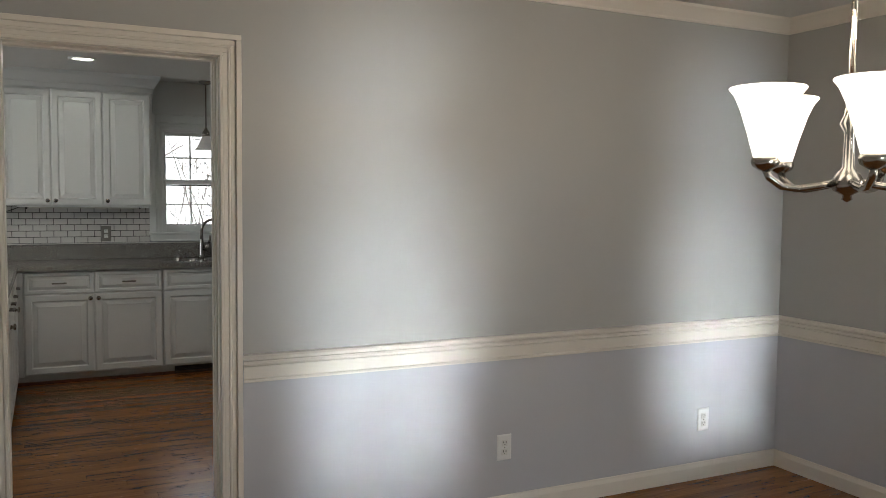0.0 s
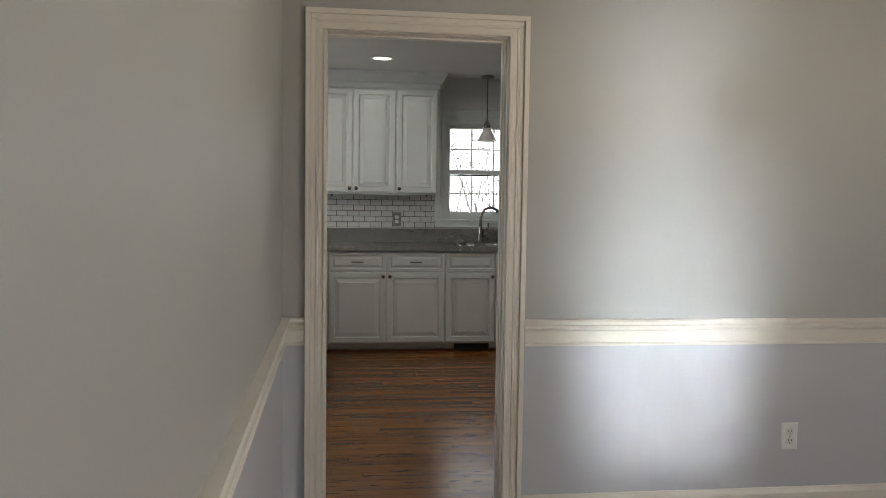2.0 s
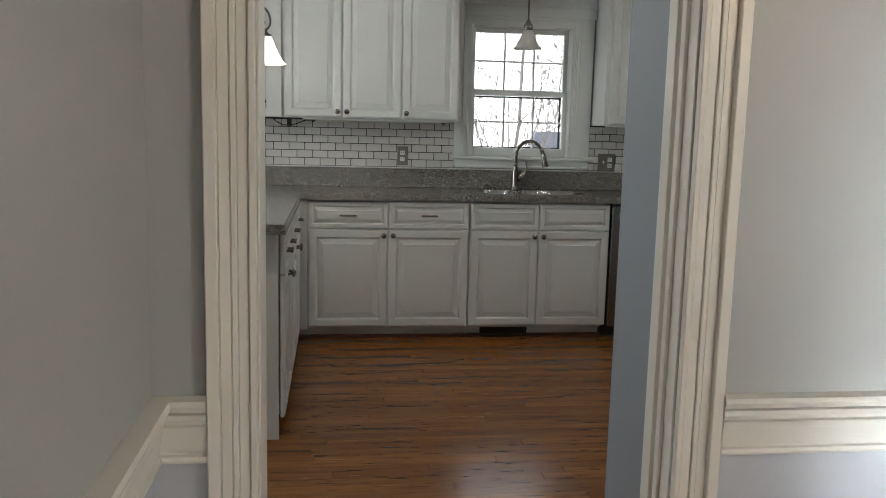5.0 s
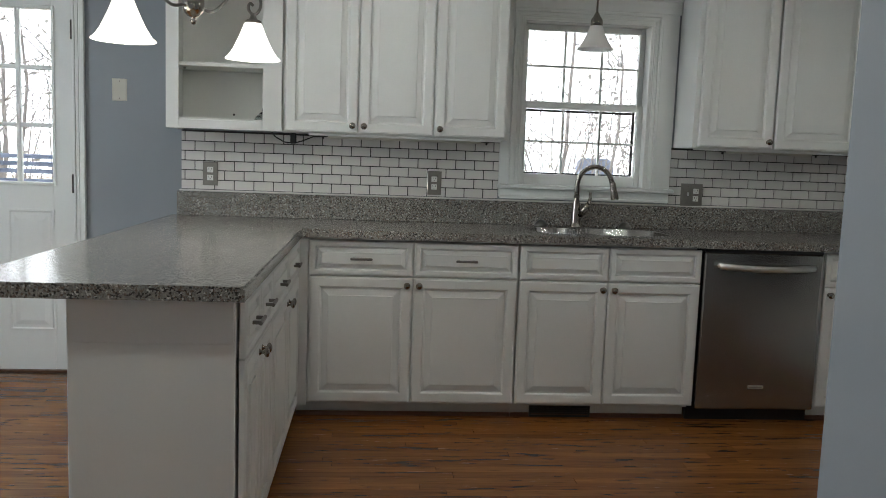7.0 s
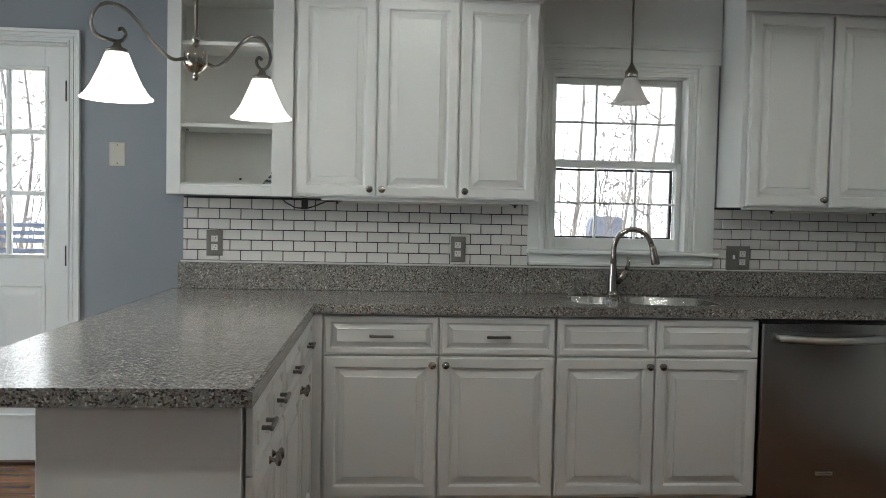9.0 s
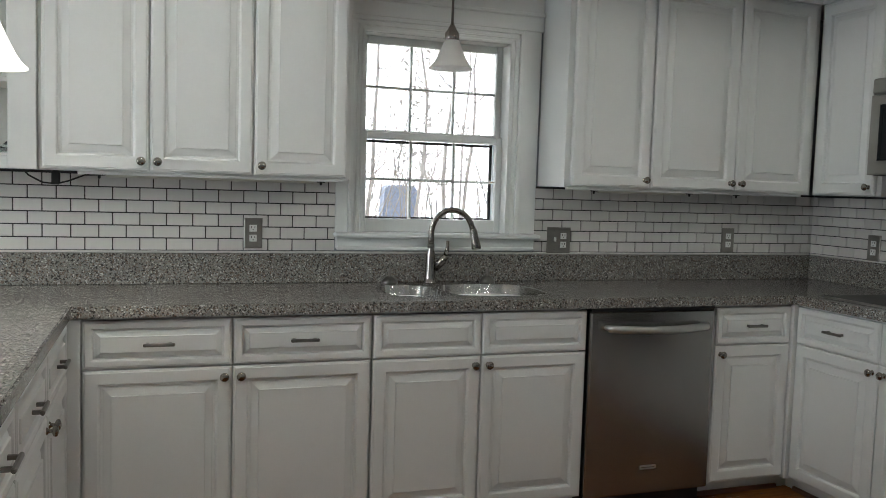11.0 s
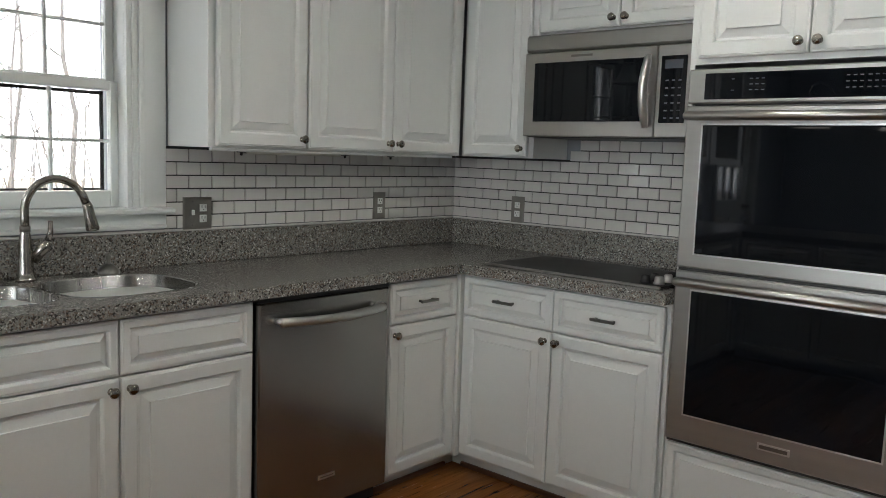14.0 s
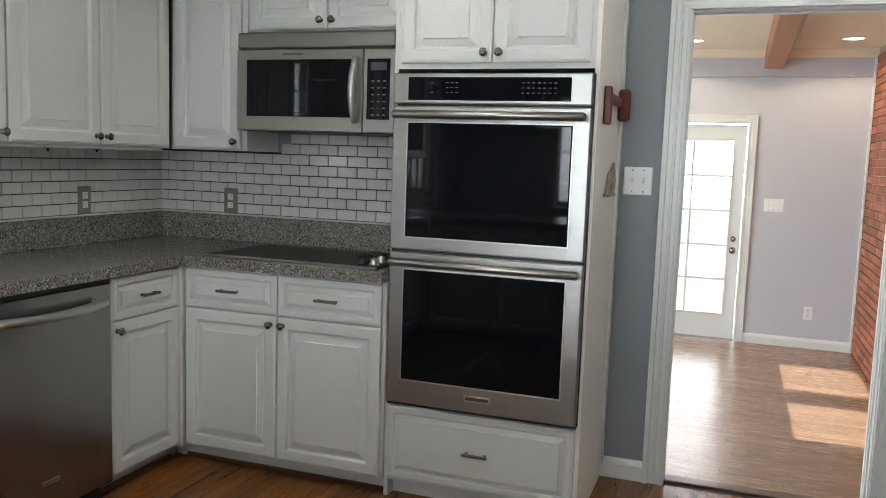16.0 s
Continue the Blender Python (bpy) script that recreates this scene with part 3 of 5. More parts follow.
run("chair_rail_trim", RAIL, TRIM, pose(OP[1] + 0.092, DY, 0.759), DX1 - OP[1] - 0.092, "cream moulded chair rail", 0.35, 1)
run("chair_rail_trim", RAIL, TRIM, pose(DX0, DY, 0.772), OP[0] - 0.083 - DX0, "short cream chair rail between corner and door trim", -1, 0)
run("chair_rail_trim", RAIL, TRIM, pose(DX0, DB, 0.772, 0, 0, EAST), DY - DB, "cream moulded chair rail", 0, 1)
run("chair_rail_trim", RAIL, TRIM, pose(DX1, DY, 0.759, 0, 0, WEST), DY - DB, "cream moulded chair rail", -1, 0)
for nm, prof, z, mt in (("baseboard", BASE, FL, TRIM), ("crown_trim", CROWN, CZ - 0.075, TRIM)):
    lab = "cream moulded " + nm.split("_")[0]
    if nm == "baseboard":
        run(nm, prof, mt, pose(OP[1] + 0.083, DY, z), DX1 - OP[1] - 0.083, lab, 0, 1)
    else:
        run(nm, prof, mt, pose(DX0, DY, z), DX1 - DX0, lab, -1, 1)
    run(nm, prof, mt, pose(DX0, DB, z, 0, 0, EAST), DY - DB, lab, 0, 1)
    run(nm, prof, mt, pose(DX1, DY, z, 0, 0, WEST), DY - DB, lab, -1, 0)
WB = "white painted baseboard"
run("baseboard", BASE, TRIM_WHITE, pose(RX, 5.57, FL, 0, 0, WEST), 5.57 - FO[1] - 0.086, WB)
run("baseboard", BASE, TRIM_WHITE, pose(RX, FO[0] - 0.086, FL, 0, 0, WEST), FO[0] - 0.086 - KY, WB)
run("baseboard", BASE, TRIM_WHITE, pose(0.841, 4.63, FL, 0, 0, WEST), 4.63 - KY, WB, -1, 0)
run("baseboard", BASE, TRIM_WHITE, pose(1.75, 4.63, FL, 0, 0, BACK), 1.75 - 0.841, WB, 0, 1)
run("baseboard", BASE, TRIM_WHITE, pose(-1.39, DWY, FL), 0.50, WB)
run("baseboard", BASE, TRIM_WHITE, pose(FX, 4.945, FZ, 0, 0, WEST), 0.90, WB)
run("crown_trim", CROWN, CEILING_CREAM, pose(FX, 7.9, 2.375, 0, 0, WEST), 3.87, "cream painted crown moulding")
run("wall_trim", [(0, 0), (-0.008, 0), (-0.012, 0.006), (-0.008, 0.012), (0, 0.012)], WALL_FAMILY, pose(FX, 7.9, 2.20, 0, 0, WEST), 3.87, "thin painted moulding line on the wall")


# ---- windows ----
def sash_window(name, label, m, w, h, rows=2, cols=3):
    """Double-hung window with lights in both sashes; local opening from 0,0, facing -y, glass inside the wall."""
    win = tagged(new(name), label, "window", kind="structure")
    win.matrix_world = m
    half = h / 2
    for k, (z0, y) in enumerate(((0.0, 0.045), (half - 0.012, 0.075))):
        hh = half + 0.012
        g = Geo()
        s, b = 0.03, (0.06 if k == 0 else 0.034)
        g.box(0, y, z0, s, y + 0.03, z0 + hh, 0.003).box(w - s, y, z0, w, y + 0.03, z0 + hh, 0.003)
        g.box(s, y, z0, w - s, y + 0.03, z0 + b, 0.003).box(s, y, z0 + hh - 0.034, w - s, y + 0.03, z0 + hh, 0.003)
        sash = part("sash", g, TRIM_WHITE, win)
        gw, gh = w - 2 * s, hh - b - 0.034
        for c in range(1, cols):
            part("muntin", Geo().box(s + gw * c / cols - 0.006, y + 0.004, z0 + b, s + gw * c / cols + 0.006, y + 0.024, z0 + b + gh, 0.002), TRIM_WHITE, sash)
        for r in range(1, rows):
            part("muntin", Geo().box(s, y + 0.006, z0 + b + gh * r / rows - 0.006, w - s, y + 0.022, z0 + b + gh * r / rows + 0.006, 0.002), TRIM_WHITE, sash)
        p = part("pane", Geo().box(s, y + 0.013, z0 + b, w - s, y + 0.016, z0 + b + gh), GLASS, sash)
        p.visible_shadow = False
    g = Geo().box(-0.012, 0.0, -0.0, 0.0, 0.12, h, 0.001).box(w, 0.0, 0, w + 0.012, 0.12, h, 0.001).box(-0.012, 0.0, h, w + 0.012, 0.12, h + 0.012, 0.001)
    part("window_frame", g, TRIM_WHITE, win)
    return win


w1 = sash_window("window_1", "white double-hung window with twelve small panes", pose(0.930, WY, 1.171), 0.686, 0.878)
part("screen_frame", Geo().box(0.642, 0.092, 0.06, 0.655, 0.104, 0.425, 0.002).box(0.03, 0.092, 0.404, 0.642, 0.104, 0.416, 0.002).box(0.03, 0.092, 0.06, 0.642, 0.104, 0.068, 0.002), HINGE, w1, "dark metal insect screen frame")
casing(w1, pose(0.0, 0, 0.0), 0.686, 0.88, 0.064, TRIM_WHITE)
part("head_board", Geo().box(-0.0642, -0.016, 0.946, 0.853, 0, 1.02, 0.003).box(-0.07, -0.03, 1.012, 0.853, 0, 1.03, 0.004), TRIM_WHITE, w1)
part("window_sill", Geo().box(-0.125, -0.06, -0.022, 0.856, 0.04, 0.0, 0.006).box(-0.115, -0.02, -0.072, 0.84, 0, -0.022, 0.004).box(-0.11, -0.03, -0.079, 0.836, 0, -0.062, 0.004), TRIM_WHITE, w1)
sash_window("window_2", "white window beside the breakfast area", pose(LX, 6.95 - 0.012 - 1.476, 0.912, 0, 0, EAST), 1.476, 1.176)
for k, (a, b, z0, z1) in enumerate(DWIN):
    wd = sash_window("window_%d" % (3 + k), "white dining room window", pose(b - 0.012, DB, z0 + 0.012, 0, 0, BACK), b - a - 0.024, z1 - z0 - 0.024)
    casing(wd, pose(-0.012, 0, -0.012), b - a, z1 - z0, 0.08, TRIM)

# unseen window added to go with the side fill lamp
sash_window("window_5", "white dining room side window, added unseen for fill light", pose(DX1, 0.888, 0.662, 0, 0, WEST), 1.176, 1.376)
part("valance_board", Geo().box(-0.083, -0.012, 1.0305, 0.853, -0.0005, 1.298, 0.002), TRIM_WHITE, w1)
part("side_filler", Geo().box(-0.118, -0.013, 0.0005, -0.0645, -0.0005, 1.0295, 0.002), TRIM_WHITE, w1)
part("side_filler", Geo().box(0.7505, -0.013, 0.0005, 0.842, -0.0005, 0.9455, 0.002), TRIM_WHITE, w1)

# ---- glazed doors ----
def slab_door(name, label, m, w, h, glass_box, cols, rows, panels, hinge_x, knob_x, lower_cols=None):
    """A white door facing local -y, its glass box (x0, x1, z0, z1) split into lights, moulded panels below."""
    d = tagged(new(name), label, "door", kind="structure")
    d.matrix_world = m
    gx0, gx1, gz0, gz1 = glass_box
    g = Geo().box(0, 0, 0, gx0, 0.044, h, 0.002).box(gx1, 0, 0, w, 0.044, h, 0.002).box(gx0, 0, 0, gx1, 0.044, gz0, 0.001).box(gx0, 0, gz1, gx1, 0.044, h, 0.001)
    slab = part("slab", g, TRIM_WHITE, d)
    f = 0.018
    g = Geo().box(gx0 - f, -0.008, gz0 - f, gx0, 0, gz1 + f, 0.003).box(gx1, -0.008, gz0 - f, gx1 + f, 0, gz1 + f, 0.003).box(gx0, -0.008, gz0 - f, gx1, 0, gz0, 0.003).box(gx0, -0.008, gz1, gx1, 0, gz1 + f, 0.003)
    part("glazing_bead", g, TRIM_WHITE, slab)
    bar = 0.012 if rows < 4 else 0.010
    for c in range(1, cols):
        x = gx0 + (gx1 - gx0) * c / cols
        part("muntin", Geo().box(x - bar, 0.004, gz0, x + bar, 0.034, gz1, 0.003), TRIM_WHITE, slab)
    for r in range(1, rows):
        z = gz0 + (gz1 - gz0) * r / rows
        part("muntin", Geo().box(gx0, 0.006, z - bar, gx1, 0.032, z + bar, 0.003), TRIM_WHITE, slab)
    pw, ph = (gx1 - gx0) / cols, (gz1 - gz0) / rows
    for c in range(cols):
        for r in range(rows):
            p = part("pane", Geo().box(gx0 + pw * c + 0.004, 0.017, gz0 + ph * r + 0.004, gx0 + pw * (c + 1) - 0.004, 0.021, gz0 + ph * (r + 1) - 0.004), GLASS, slab)
            p.visible_shadow = False
    for x0, x1, z0, z1 in panels:
        part("panel", Geo().rings(x1 - x0, z1 - z0, [(0, 0), (0, 0.006), (0.012, 0.007), (0.02, 0.001), (0.035, 0.001), (0.06, 0.006), (0.07, 0.006)], x0, z0, 0.0), TRIM_WHITE, slab)
    for z in (0.25, h / 2, h - 0.22):
        part("hinge", Geo().lathe([(0.013, 0), (0.013, 0.1)], (hinge_x, -0.012, z - 0.05), 10).box(hinge_x - 0.018, -0.003, z - 0.05, hinge_x, -0.0005, z + 0.05), HINGE, slab)
    for z, s in ((h * 0.42, 1.0), (h * 0.42 + 0.105, 0.85)):
        part("knob", Geo().lathe([(0.03 * s, 0), (0.03 * s, 0.006), (0.012 * s, 0.012), (0.012 * s, 0.03), (0.026 * s, 0.04), (0.026 * s, 0.055), (0, 0.062)], (knob_x, 0, z), 16, "Y"), NICKEL, slab)
    return d


d3 = slab_door("door_3", "white back door with nine small panes", pose(-2.286, DWY + 0.05, 0.042), 0.796, 2.088, (0.137, 0.676, 1.046, 1.97), 3, 3,
               [(0.12, 0.37, 0.22, 0.9), (0.43, 0.68, 0.22, 0.9)], 0.793, 0.06)
casing(d3, pose(-0.014, -0.05, -0.042), 0.82, 2.14, 0.062, TRIM_WHITE)
lining(d3, pose(-0.014, -0.05, -0.042), 0.82, 2.14, 0.15, TRIM_WHITE, False)
# black strip stands in for the shade in the slit beside the slab
part("gap_shade_strip", Geo().box(0.7965, 0.012, 0, 0.8015, 0.03, 2.088), BLACK, d3, "black strip put in for the shaded gap at the door edge")
part("threshold", Geo().box(0, -0.03, -0.012, 0.796, 0.06, 0.0, 0.003), BASE_WOOD, d3)
d4 = slab_door("door_4", "white glazed outside door with ten lights", pose(FX + 0.04, 5.952, FZ + 0.012, 0, 0, WEST), 0.92, 1.96, (0.125, 0.812, 0.23, 1.815), 2, 5, [], 0.004, 0.865)
casing(d4, pose(-0.015, -0.04, -0.012), 0.95, 1.995, 0.07, TRIM_WHITE)
lining(d4, pose(-0.015, -0.04, -0.012), 0.95, 1.995, 0.15, TRIM_WHITE, False)

# ---- floor boards ----
rnd = random.Random(4)


def board_mesh(length, width, name="board"):
    return Geo().box(0, 0, -0.012, length, width, 0.0, 0.0005).mesh(name)


BW = 0.0585


# ---- outdoors ----
def tree(x, y, h, r, seed):
    rn = random.Random(seed)
    t = thing("tree", "bare grey winter tree behind the house", "tree", pose(x, y, -0.45), "woods behind the house")
    pts, px, py = [], 0.0, 0.0
    for k in range(9):
        pts.append((px, py, h * k / 8))
        px += rn.uniform(-1, 1) * 0.02 * h
        py += rn.uniform(-1, 1) * 0.02 * h
    part("trunk", Geo().tube(pts, [r * (1 - 0.1 * k) for k in range(9)], 8), BARK, t)
    g = Geo()
    for k in range(rn.randint(16, 22)):
        i = rn.randint(2, 8)
        a, ln = rn.uniform(0, 6.28), h * rn.uniform(0.10, 0.24)
        p = Vector(pts[i])
        d = Vector((math.cos(a), math.sin(a), rn.uniform(0.2, 0.9)))
        q = [p]
        for s in range(5):
            q.append(q[-1] + d * ln / 5)
            d = (d + Vector((rn.uniform(-0.35, 0.35), rn.uniform(-0.35, 0.35), rn.uniform(-0.1, 0.35)))).normalized()
        rr = r * 0.32 * (1 - 0.08 * i)
        g.tube(q, [rr * (1 - 0.17 * s) for s in range(6)], 5)
        for s in (2, 3, 4, 5):
            e = Vector((rn.uniform(-1, 1), rn.uniform(-1, 1), rn.uniform(-0.2, 0.8))).normalized() * ln * 0.35
            g.tube([q[s], q[s] + e * 0.5 + Vector((0, 0, 0.03)), q[s] + e], [rr * 0.35, rr * 0.25, rr * 0.1], 4)
    part("branches", g, BARK, t)["kind"] = "stuff"


rt = random.Random(11)
for k in range(30):
    tree(rt.uniform(-10, 9.5), rt.uniform(14, 34), rt.uniform(7, 12), rt.choice((0.03, 0.04, 0.05, 0.07, 0.12)), 100 + k)
for k in range(4):
    tree(rt.uniform(17, 28), rt.uniform(3, 9), rt.uniform(5, 8), rt.uniform(0.05, 0.1), 200 + k)
g = Geo()
for k in range(520):
    x, y = rt.uniform(-11, 10), rt.uniform(15, 36)
    lean, hh, r0 = rt.uniform(-0.5, 0.5), rt.uniform(2.0, 5.5), rt.uniform(0.006, 0.022)
    p = [Vector((x, y, -0.45))]
    for s in range(5):
        p.append(p[-1] + Vector((lean * hh * 0.12 + rt.uniform(-0.12, 0.12), rt.uniform(-0.1, 0.1), hh / 5)))
    g.tube(p, [r0 * (1 - 0.16 * s) for s in range(6)], 4)
    for s in (2, 3, 4):
        d = Vector((rt.uniform(-0.6, 0.6), rt.uniform(-0.3, 0.3), rt.uniform(0.1, 0.5)))
        g.tube([p[s], p[s] + d * 0.5, p[s] + d + Vector((0, 0, 0.08))], [r0 * 0.6, r0 * 0.45, r0 * 0.2], 4)
for k in range(34):
    cx, cy, cz = rt.uniform(-11, 10), rt.uniform(15, 26), rt.uniform(0.2, 1.5)
    for q in range(70):
        p = Vector((cx + rt.gauss(0, 0.22), cy + rt.gauss(0, 0.2), cz + rt.uniform(0, 4.2)))
        a, ln, wd = rt.uniform(0, 3.14), rt.uniform(0.03, 0.10), rt.uniform(0.012, 0.03)
        u, v = Vector((math.cos(a), 0.3, math.sin(a))) * ln, Vector((-math.sin(a), 0.2, math.cos(a))) * wd
        g.add([p - u, p + v, p + u, p - v, p + Vector((0, 0.012, 0))], [(0, 1, 2, 3), (0, 4, 1), (1, 4, 2), (2, 4, 3), (3, 4, 0)])
solid("bare_undergrowth", g, BARK, "thin bare saplings with clinging dry leaves behind the house", "undergrowth", kind="stuff")
for nm, b in (("backdrop_north", (-60, 48, -0.45, 60, 48.2, 26)), ("backdrop_east", (52, -30, -0.45, 52.2, 40, 26)), ("backdrop_west", (-52, -30, -0.45, -51.8, 40, 26)), ("backdrop_south", (-60, -40, -0.45, 60, -39.8, 26))):
    structure(nm, Geo().box(*b), BACKDROP, "bright white winter sky behind the woods")
rail = thing("deck_railing", "weathered grey wooden deck railing outside the door", "railing", pose(-2.6, 10.4, -0.45))
for k, z in enumerate((1.30, 1.42, 1.50, 1.56, 1.62)):
    part("rail_board", Geo().box(-2.0, 0, z, 1.6, 0.04, z + 0.035, 0.006), COVER, rail)
for x in (-2.0, -0.6, 0.4, 1.56):
    part("post", Geo().box(x, 0.04, 0, x + 0.09, 0.13, 1.6, 0.006), BARK, rail)
gc = Geo()
prof = [(0.0, 0.0), (0.44, 0.0), (0.46, 0.8), (0.44, 1.62), (0.40, 1.78), (0.3, 1.86), (0.0, 1.90)]
vs = [(sx * x, y, z) for y in (0.0, 0.42) for sx in (1,) for x, z in [(-p[0], p[1]) for p in prof[1:-1]] + [(p[0], p[1]) for p in prof[-2:0:-1]]]
n = len(vs) // 2
gc.add(vs, [tuple(range(n)), tuple(range(2 * n - 1, n - 1, -1))] + [(k, (k + 1) % n, (k + 1) % n + n, k + n) for k in range(n)])
solid("covered_stack", gc, COVER, "tall rounded stack under a mottled blue-grey canvas cover outdoors", "covered stack", m=pose(5.75, 24.0, -0.45))


# ---- cabinets ----
DOOR = [(0, 0), (0, 0.0145), (0.003, 0.0175), (0.007, 0.018), (0.009, 0.02), (0.046, 0.02), (0.050, 0.017), (0.054, 0.007), (0.062, 0.007), (0.066, 0.009), (0.089, 0.0155), (0.0905, 0.0205), (0.10, 0.0205)]
DRAWER = [(0, 0), (0, 0.0145), (0.003, 0.0175), (0.007, 0.018), (0.009, 0.02), (0.026, 0.02), (0.029, 0.017), (0.032, 0.007), (0.037, 0.007), (0.040, 0.009), (0.054, 0.0158), (0.0555, 0.0205), (0.06, 0.0205)]
KNOB = Geo().lathe([(0.011, 0), (0.009, 0.003), (0.0055, 0.006), (0.0055, 0.014), (0.014, 0.018), (0.0165, 0.023), (0.014, 0.028), (0.006, 0.031), (0, 0.0315)], (0, 0, 0), 14, "Y").mesh("knob")
PULL = Geo().box(-0.052, -0.030, -0.006, 0.052, -0.020, 0.006, 0.003).box(-0.042, -0.022, -0.005, -0.032, 0, 0.005, 0.001).box(0.032, -0.022, -0.005, 0.042, 0, 0.005, 0.001).mesh("pull")
KNOB.materials.append(NICKEL)
PULL.materials.append(DARK_NICKEL)


def door_part(parent, x0, x1, z0, z1, knob="", low=False, name="door", gap=0.0029):
    """A raised-panel door or drawer front on the plane y = 0. knob: l, r, pull or nothing; low: knob near the foot."""
    w, h = x1 - x0 - 2 * gap, z1 - z0 - 2 * gap
    d = part(name, Geo().rings(w, h, DOOR if name == "door" else DRAWER), CABINET, parent, "", pose(x0 + gap, 0, z0 + gap))
    if knob in ("l", "r"):
        part("knob", KNOB, NICKEL, d, "round satin nickel knob", pose(0.026 if knob == "l" else w - 0.026, -0.02, 0.035 if low else h - 0.035))
    if knob == "pull":
        part("handle", PULL, DARK_NICKEL, d, "dark nickel bar handle", pose(w / 2, -0.02, h / 2))
    return d


def base_cabinet(m, w, depth, cols, label, toe=True, extra_left=0.0, extra_right=0.0):
    """Base unit, face plane local y = 0; cols: (x0, x1, knob side, drawer pull)."""
    c = thing("base_cabinet", label, "cabinet", m, "base cabinets")
    part("body", Geo().box(-extra_left, 0.010, 0.1, w + extra_right, depth, 0.905, 0.001), CABINET, c)
    if toe:
        part("toe_kick", Geo().box(-extra_left, 0.062, 0.0, w + extra_right, 0.082, 0.0995), CABINET, c)
        part("toe_trim", Geo().box(-extra_left, 0.046, 0.0, w + extra_right, 0.0615, FL + 0.02, 0.004), BASE_WOOD, c, "stained oak shoe moulding")
    for x0, x1, k, pull in cols:
        door_part(c, x0, x1, 0.112, 0.728, k)
        door_part(c, x0, x1, 0.728, 0.899, pull, name="drawer_front")
    return c


FY, FXX, PX = 7.33, 2.82, -0.22
base_cabinet(pose(-0.165, FY, 0), 1.006, 0.585, [(0.005, 0.498, "r", "pull"), (0.498, 1.004, "l", "pull")], "white raised-panel base cabinet with two doors and drawers", extra_left=0.05)
base_cabinet(pose(0.842, FY, 0), 0.886, 0.585, [(0.002, 0.441, "r", ""), (0.441, 0.905, "l", "")], "white raised-panel sink cabinet with two false drawer fronts")
base_cabinet(pose(2.376, FY, 0), 0.444, 0.585, [(0.004, 0.409, "l", "pull")], "narrow white raised-panel base cabinet beside the dishwasher")
base_cabinet(pose(FXX, 7.315, 0, 0, 0, WEST), 0.955, 0.61, [(0.02, 0.475, "r", "pull"), (0.475, 0.945, "l", "pull")], "white raised-panel base cabinet under the cooktop", extra_left=0.018)
base_cabinet(pose(PX, 5.68, 0, 0, 0, EAST), 0.59, 0.43, [(0.01, 0.295, "r", "pull"), (0.295, 0.585, "l", "pull")], "white raised-panel peninsula cabinet with two doors")
base_cabinet(pose(PX, 6.272, 0, 0, 0, EAST), 1.04, 0.43, [(0.005, 0.51, "r", "pull"), (0.51, 1.01, "l", "pull")], "white raised-panel peninsula cabinet with two doors")
pe = thing("peninsula_panel", "plain white end panel of the peninsula", "panel", pose(-0.655, 5.66, 0))
part("end_panel", Geo().box(-0.012, 0, 0, 0.430, 0.018, 0.905, 0.002), CABINET, pe)
part("back_panel", Geo().box(-0.014, 0.018, 0, -0.002, 2.24, 0.905, 0.001), CABINET, pe)
part("apron_board", Geo().box(-0.010, -0.004, 0.78, 0.425, -0.0005, 0.905, 0.001), CABINET, pe)

solid("corner_filler", Geo().box(2.788, 7.302, 0.10, 2.836, 7.345, 0.905, 0.003).box(2.8205, 7.3925, 0.001, 2.9, 7.41, 0.0995, 0.001).box(2.8825, 7.3335, 0.001, 2.9, 7.392, 0.0995, 0.001), CABINET, "white filler post in the cabinet corner", "filler", "filler posts")
solid("corner_filler", Geo().box(-0.236, 7.296, 0.10, -0.163, 7.345, 0.905, 0.003), CABINET, "white filler post in the cabinet corner", "filler", "filler posts")
UB, UT, UY = 1.40, 2.33, 7.64


def wall_cabinet(m, w, depth, z0, z1, cols, label):
    c = thing("wall_cabinet", label, "cabinet", m, "wall cabinets")
    part("body", Geo().box(0, 0.008, z0, w, depth, z1, 0.001), CABINET, c)
    for x0, x1, k in cols:
        door_part(c, x0, x1, z0 + 0.004, z1 - 0.012, k, True)
    return c


wall_cabinet(pose(-0.33, UY, 0), 0.757, WY - UY - 0.001, UB, UT, [(0.012, 0.378, "r"), (0.378, 0.757, "l")], "white raised-panel wall cabinet with two doors")
wall_cabinet(pose(0.427, UY, 0), 0.388, WY - UY - 0.001, UB, UT, [(0.002, 0.37, "l")], "white raised-panel wall cabinet beside the window")
wall_cabinet(pose(1.785, UY, 0), 0.43, WY - UY - 0.001, UB, UT, [(0.022, 0.426, "r")], "white raised-panel wall cabinet beside the window")
wall_cabinet(pose(2.215, UY, 0), 0.94, WY - UY - 0.001, UB, UT, [(0.0, 0.465, "r"), (0.465, 0.905, "l")], "white raised-panel wall cabinet with two doors")
wall_cabinet(pose(3.155, 7.639, 0, 0, 0, WEST), 0.415, RX - 3.155 - 0.001, UB, UT, [(0.03, 0.395, "r")], "white raised-panel corner wall cabinet beside the microwave")
wall_cabinet(pose(3.155, 7.22, 0, 0, 0, WEST), 0.80, RX - 3.155 - 0.001, 1.935, UT, [(0.02, 0.41, "r"), (0.41, 0.79, "l")], "short white cabinet over the microwave")
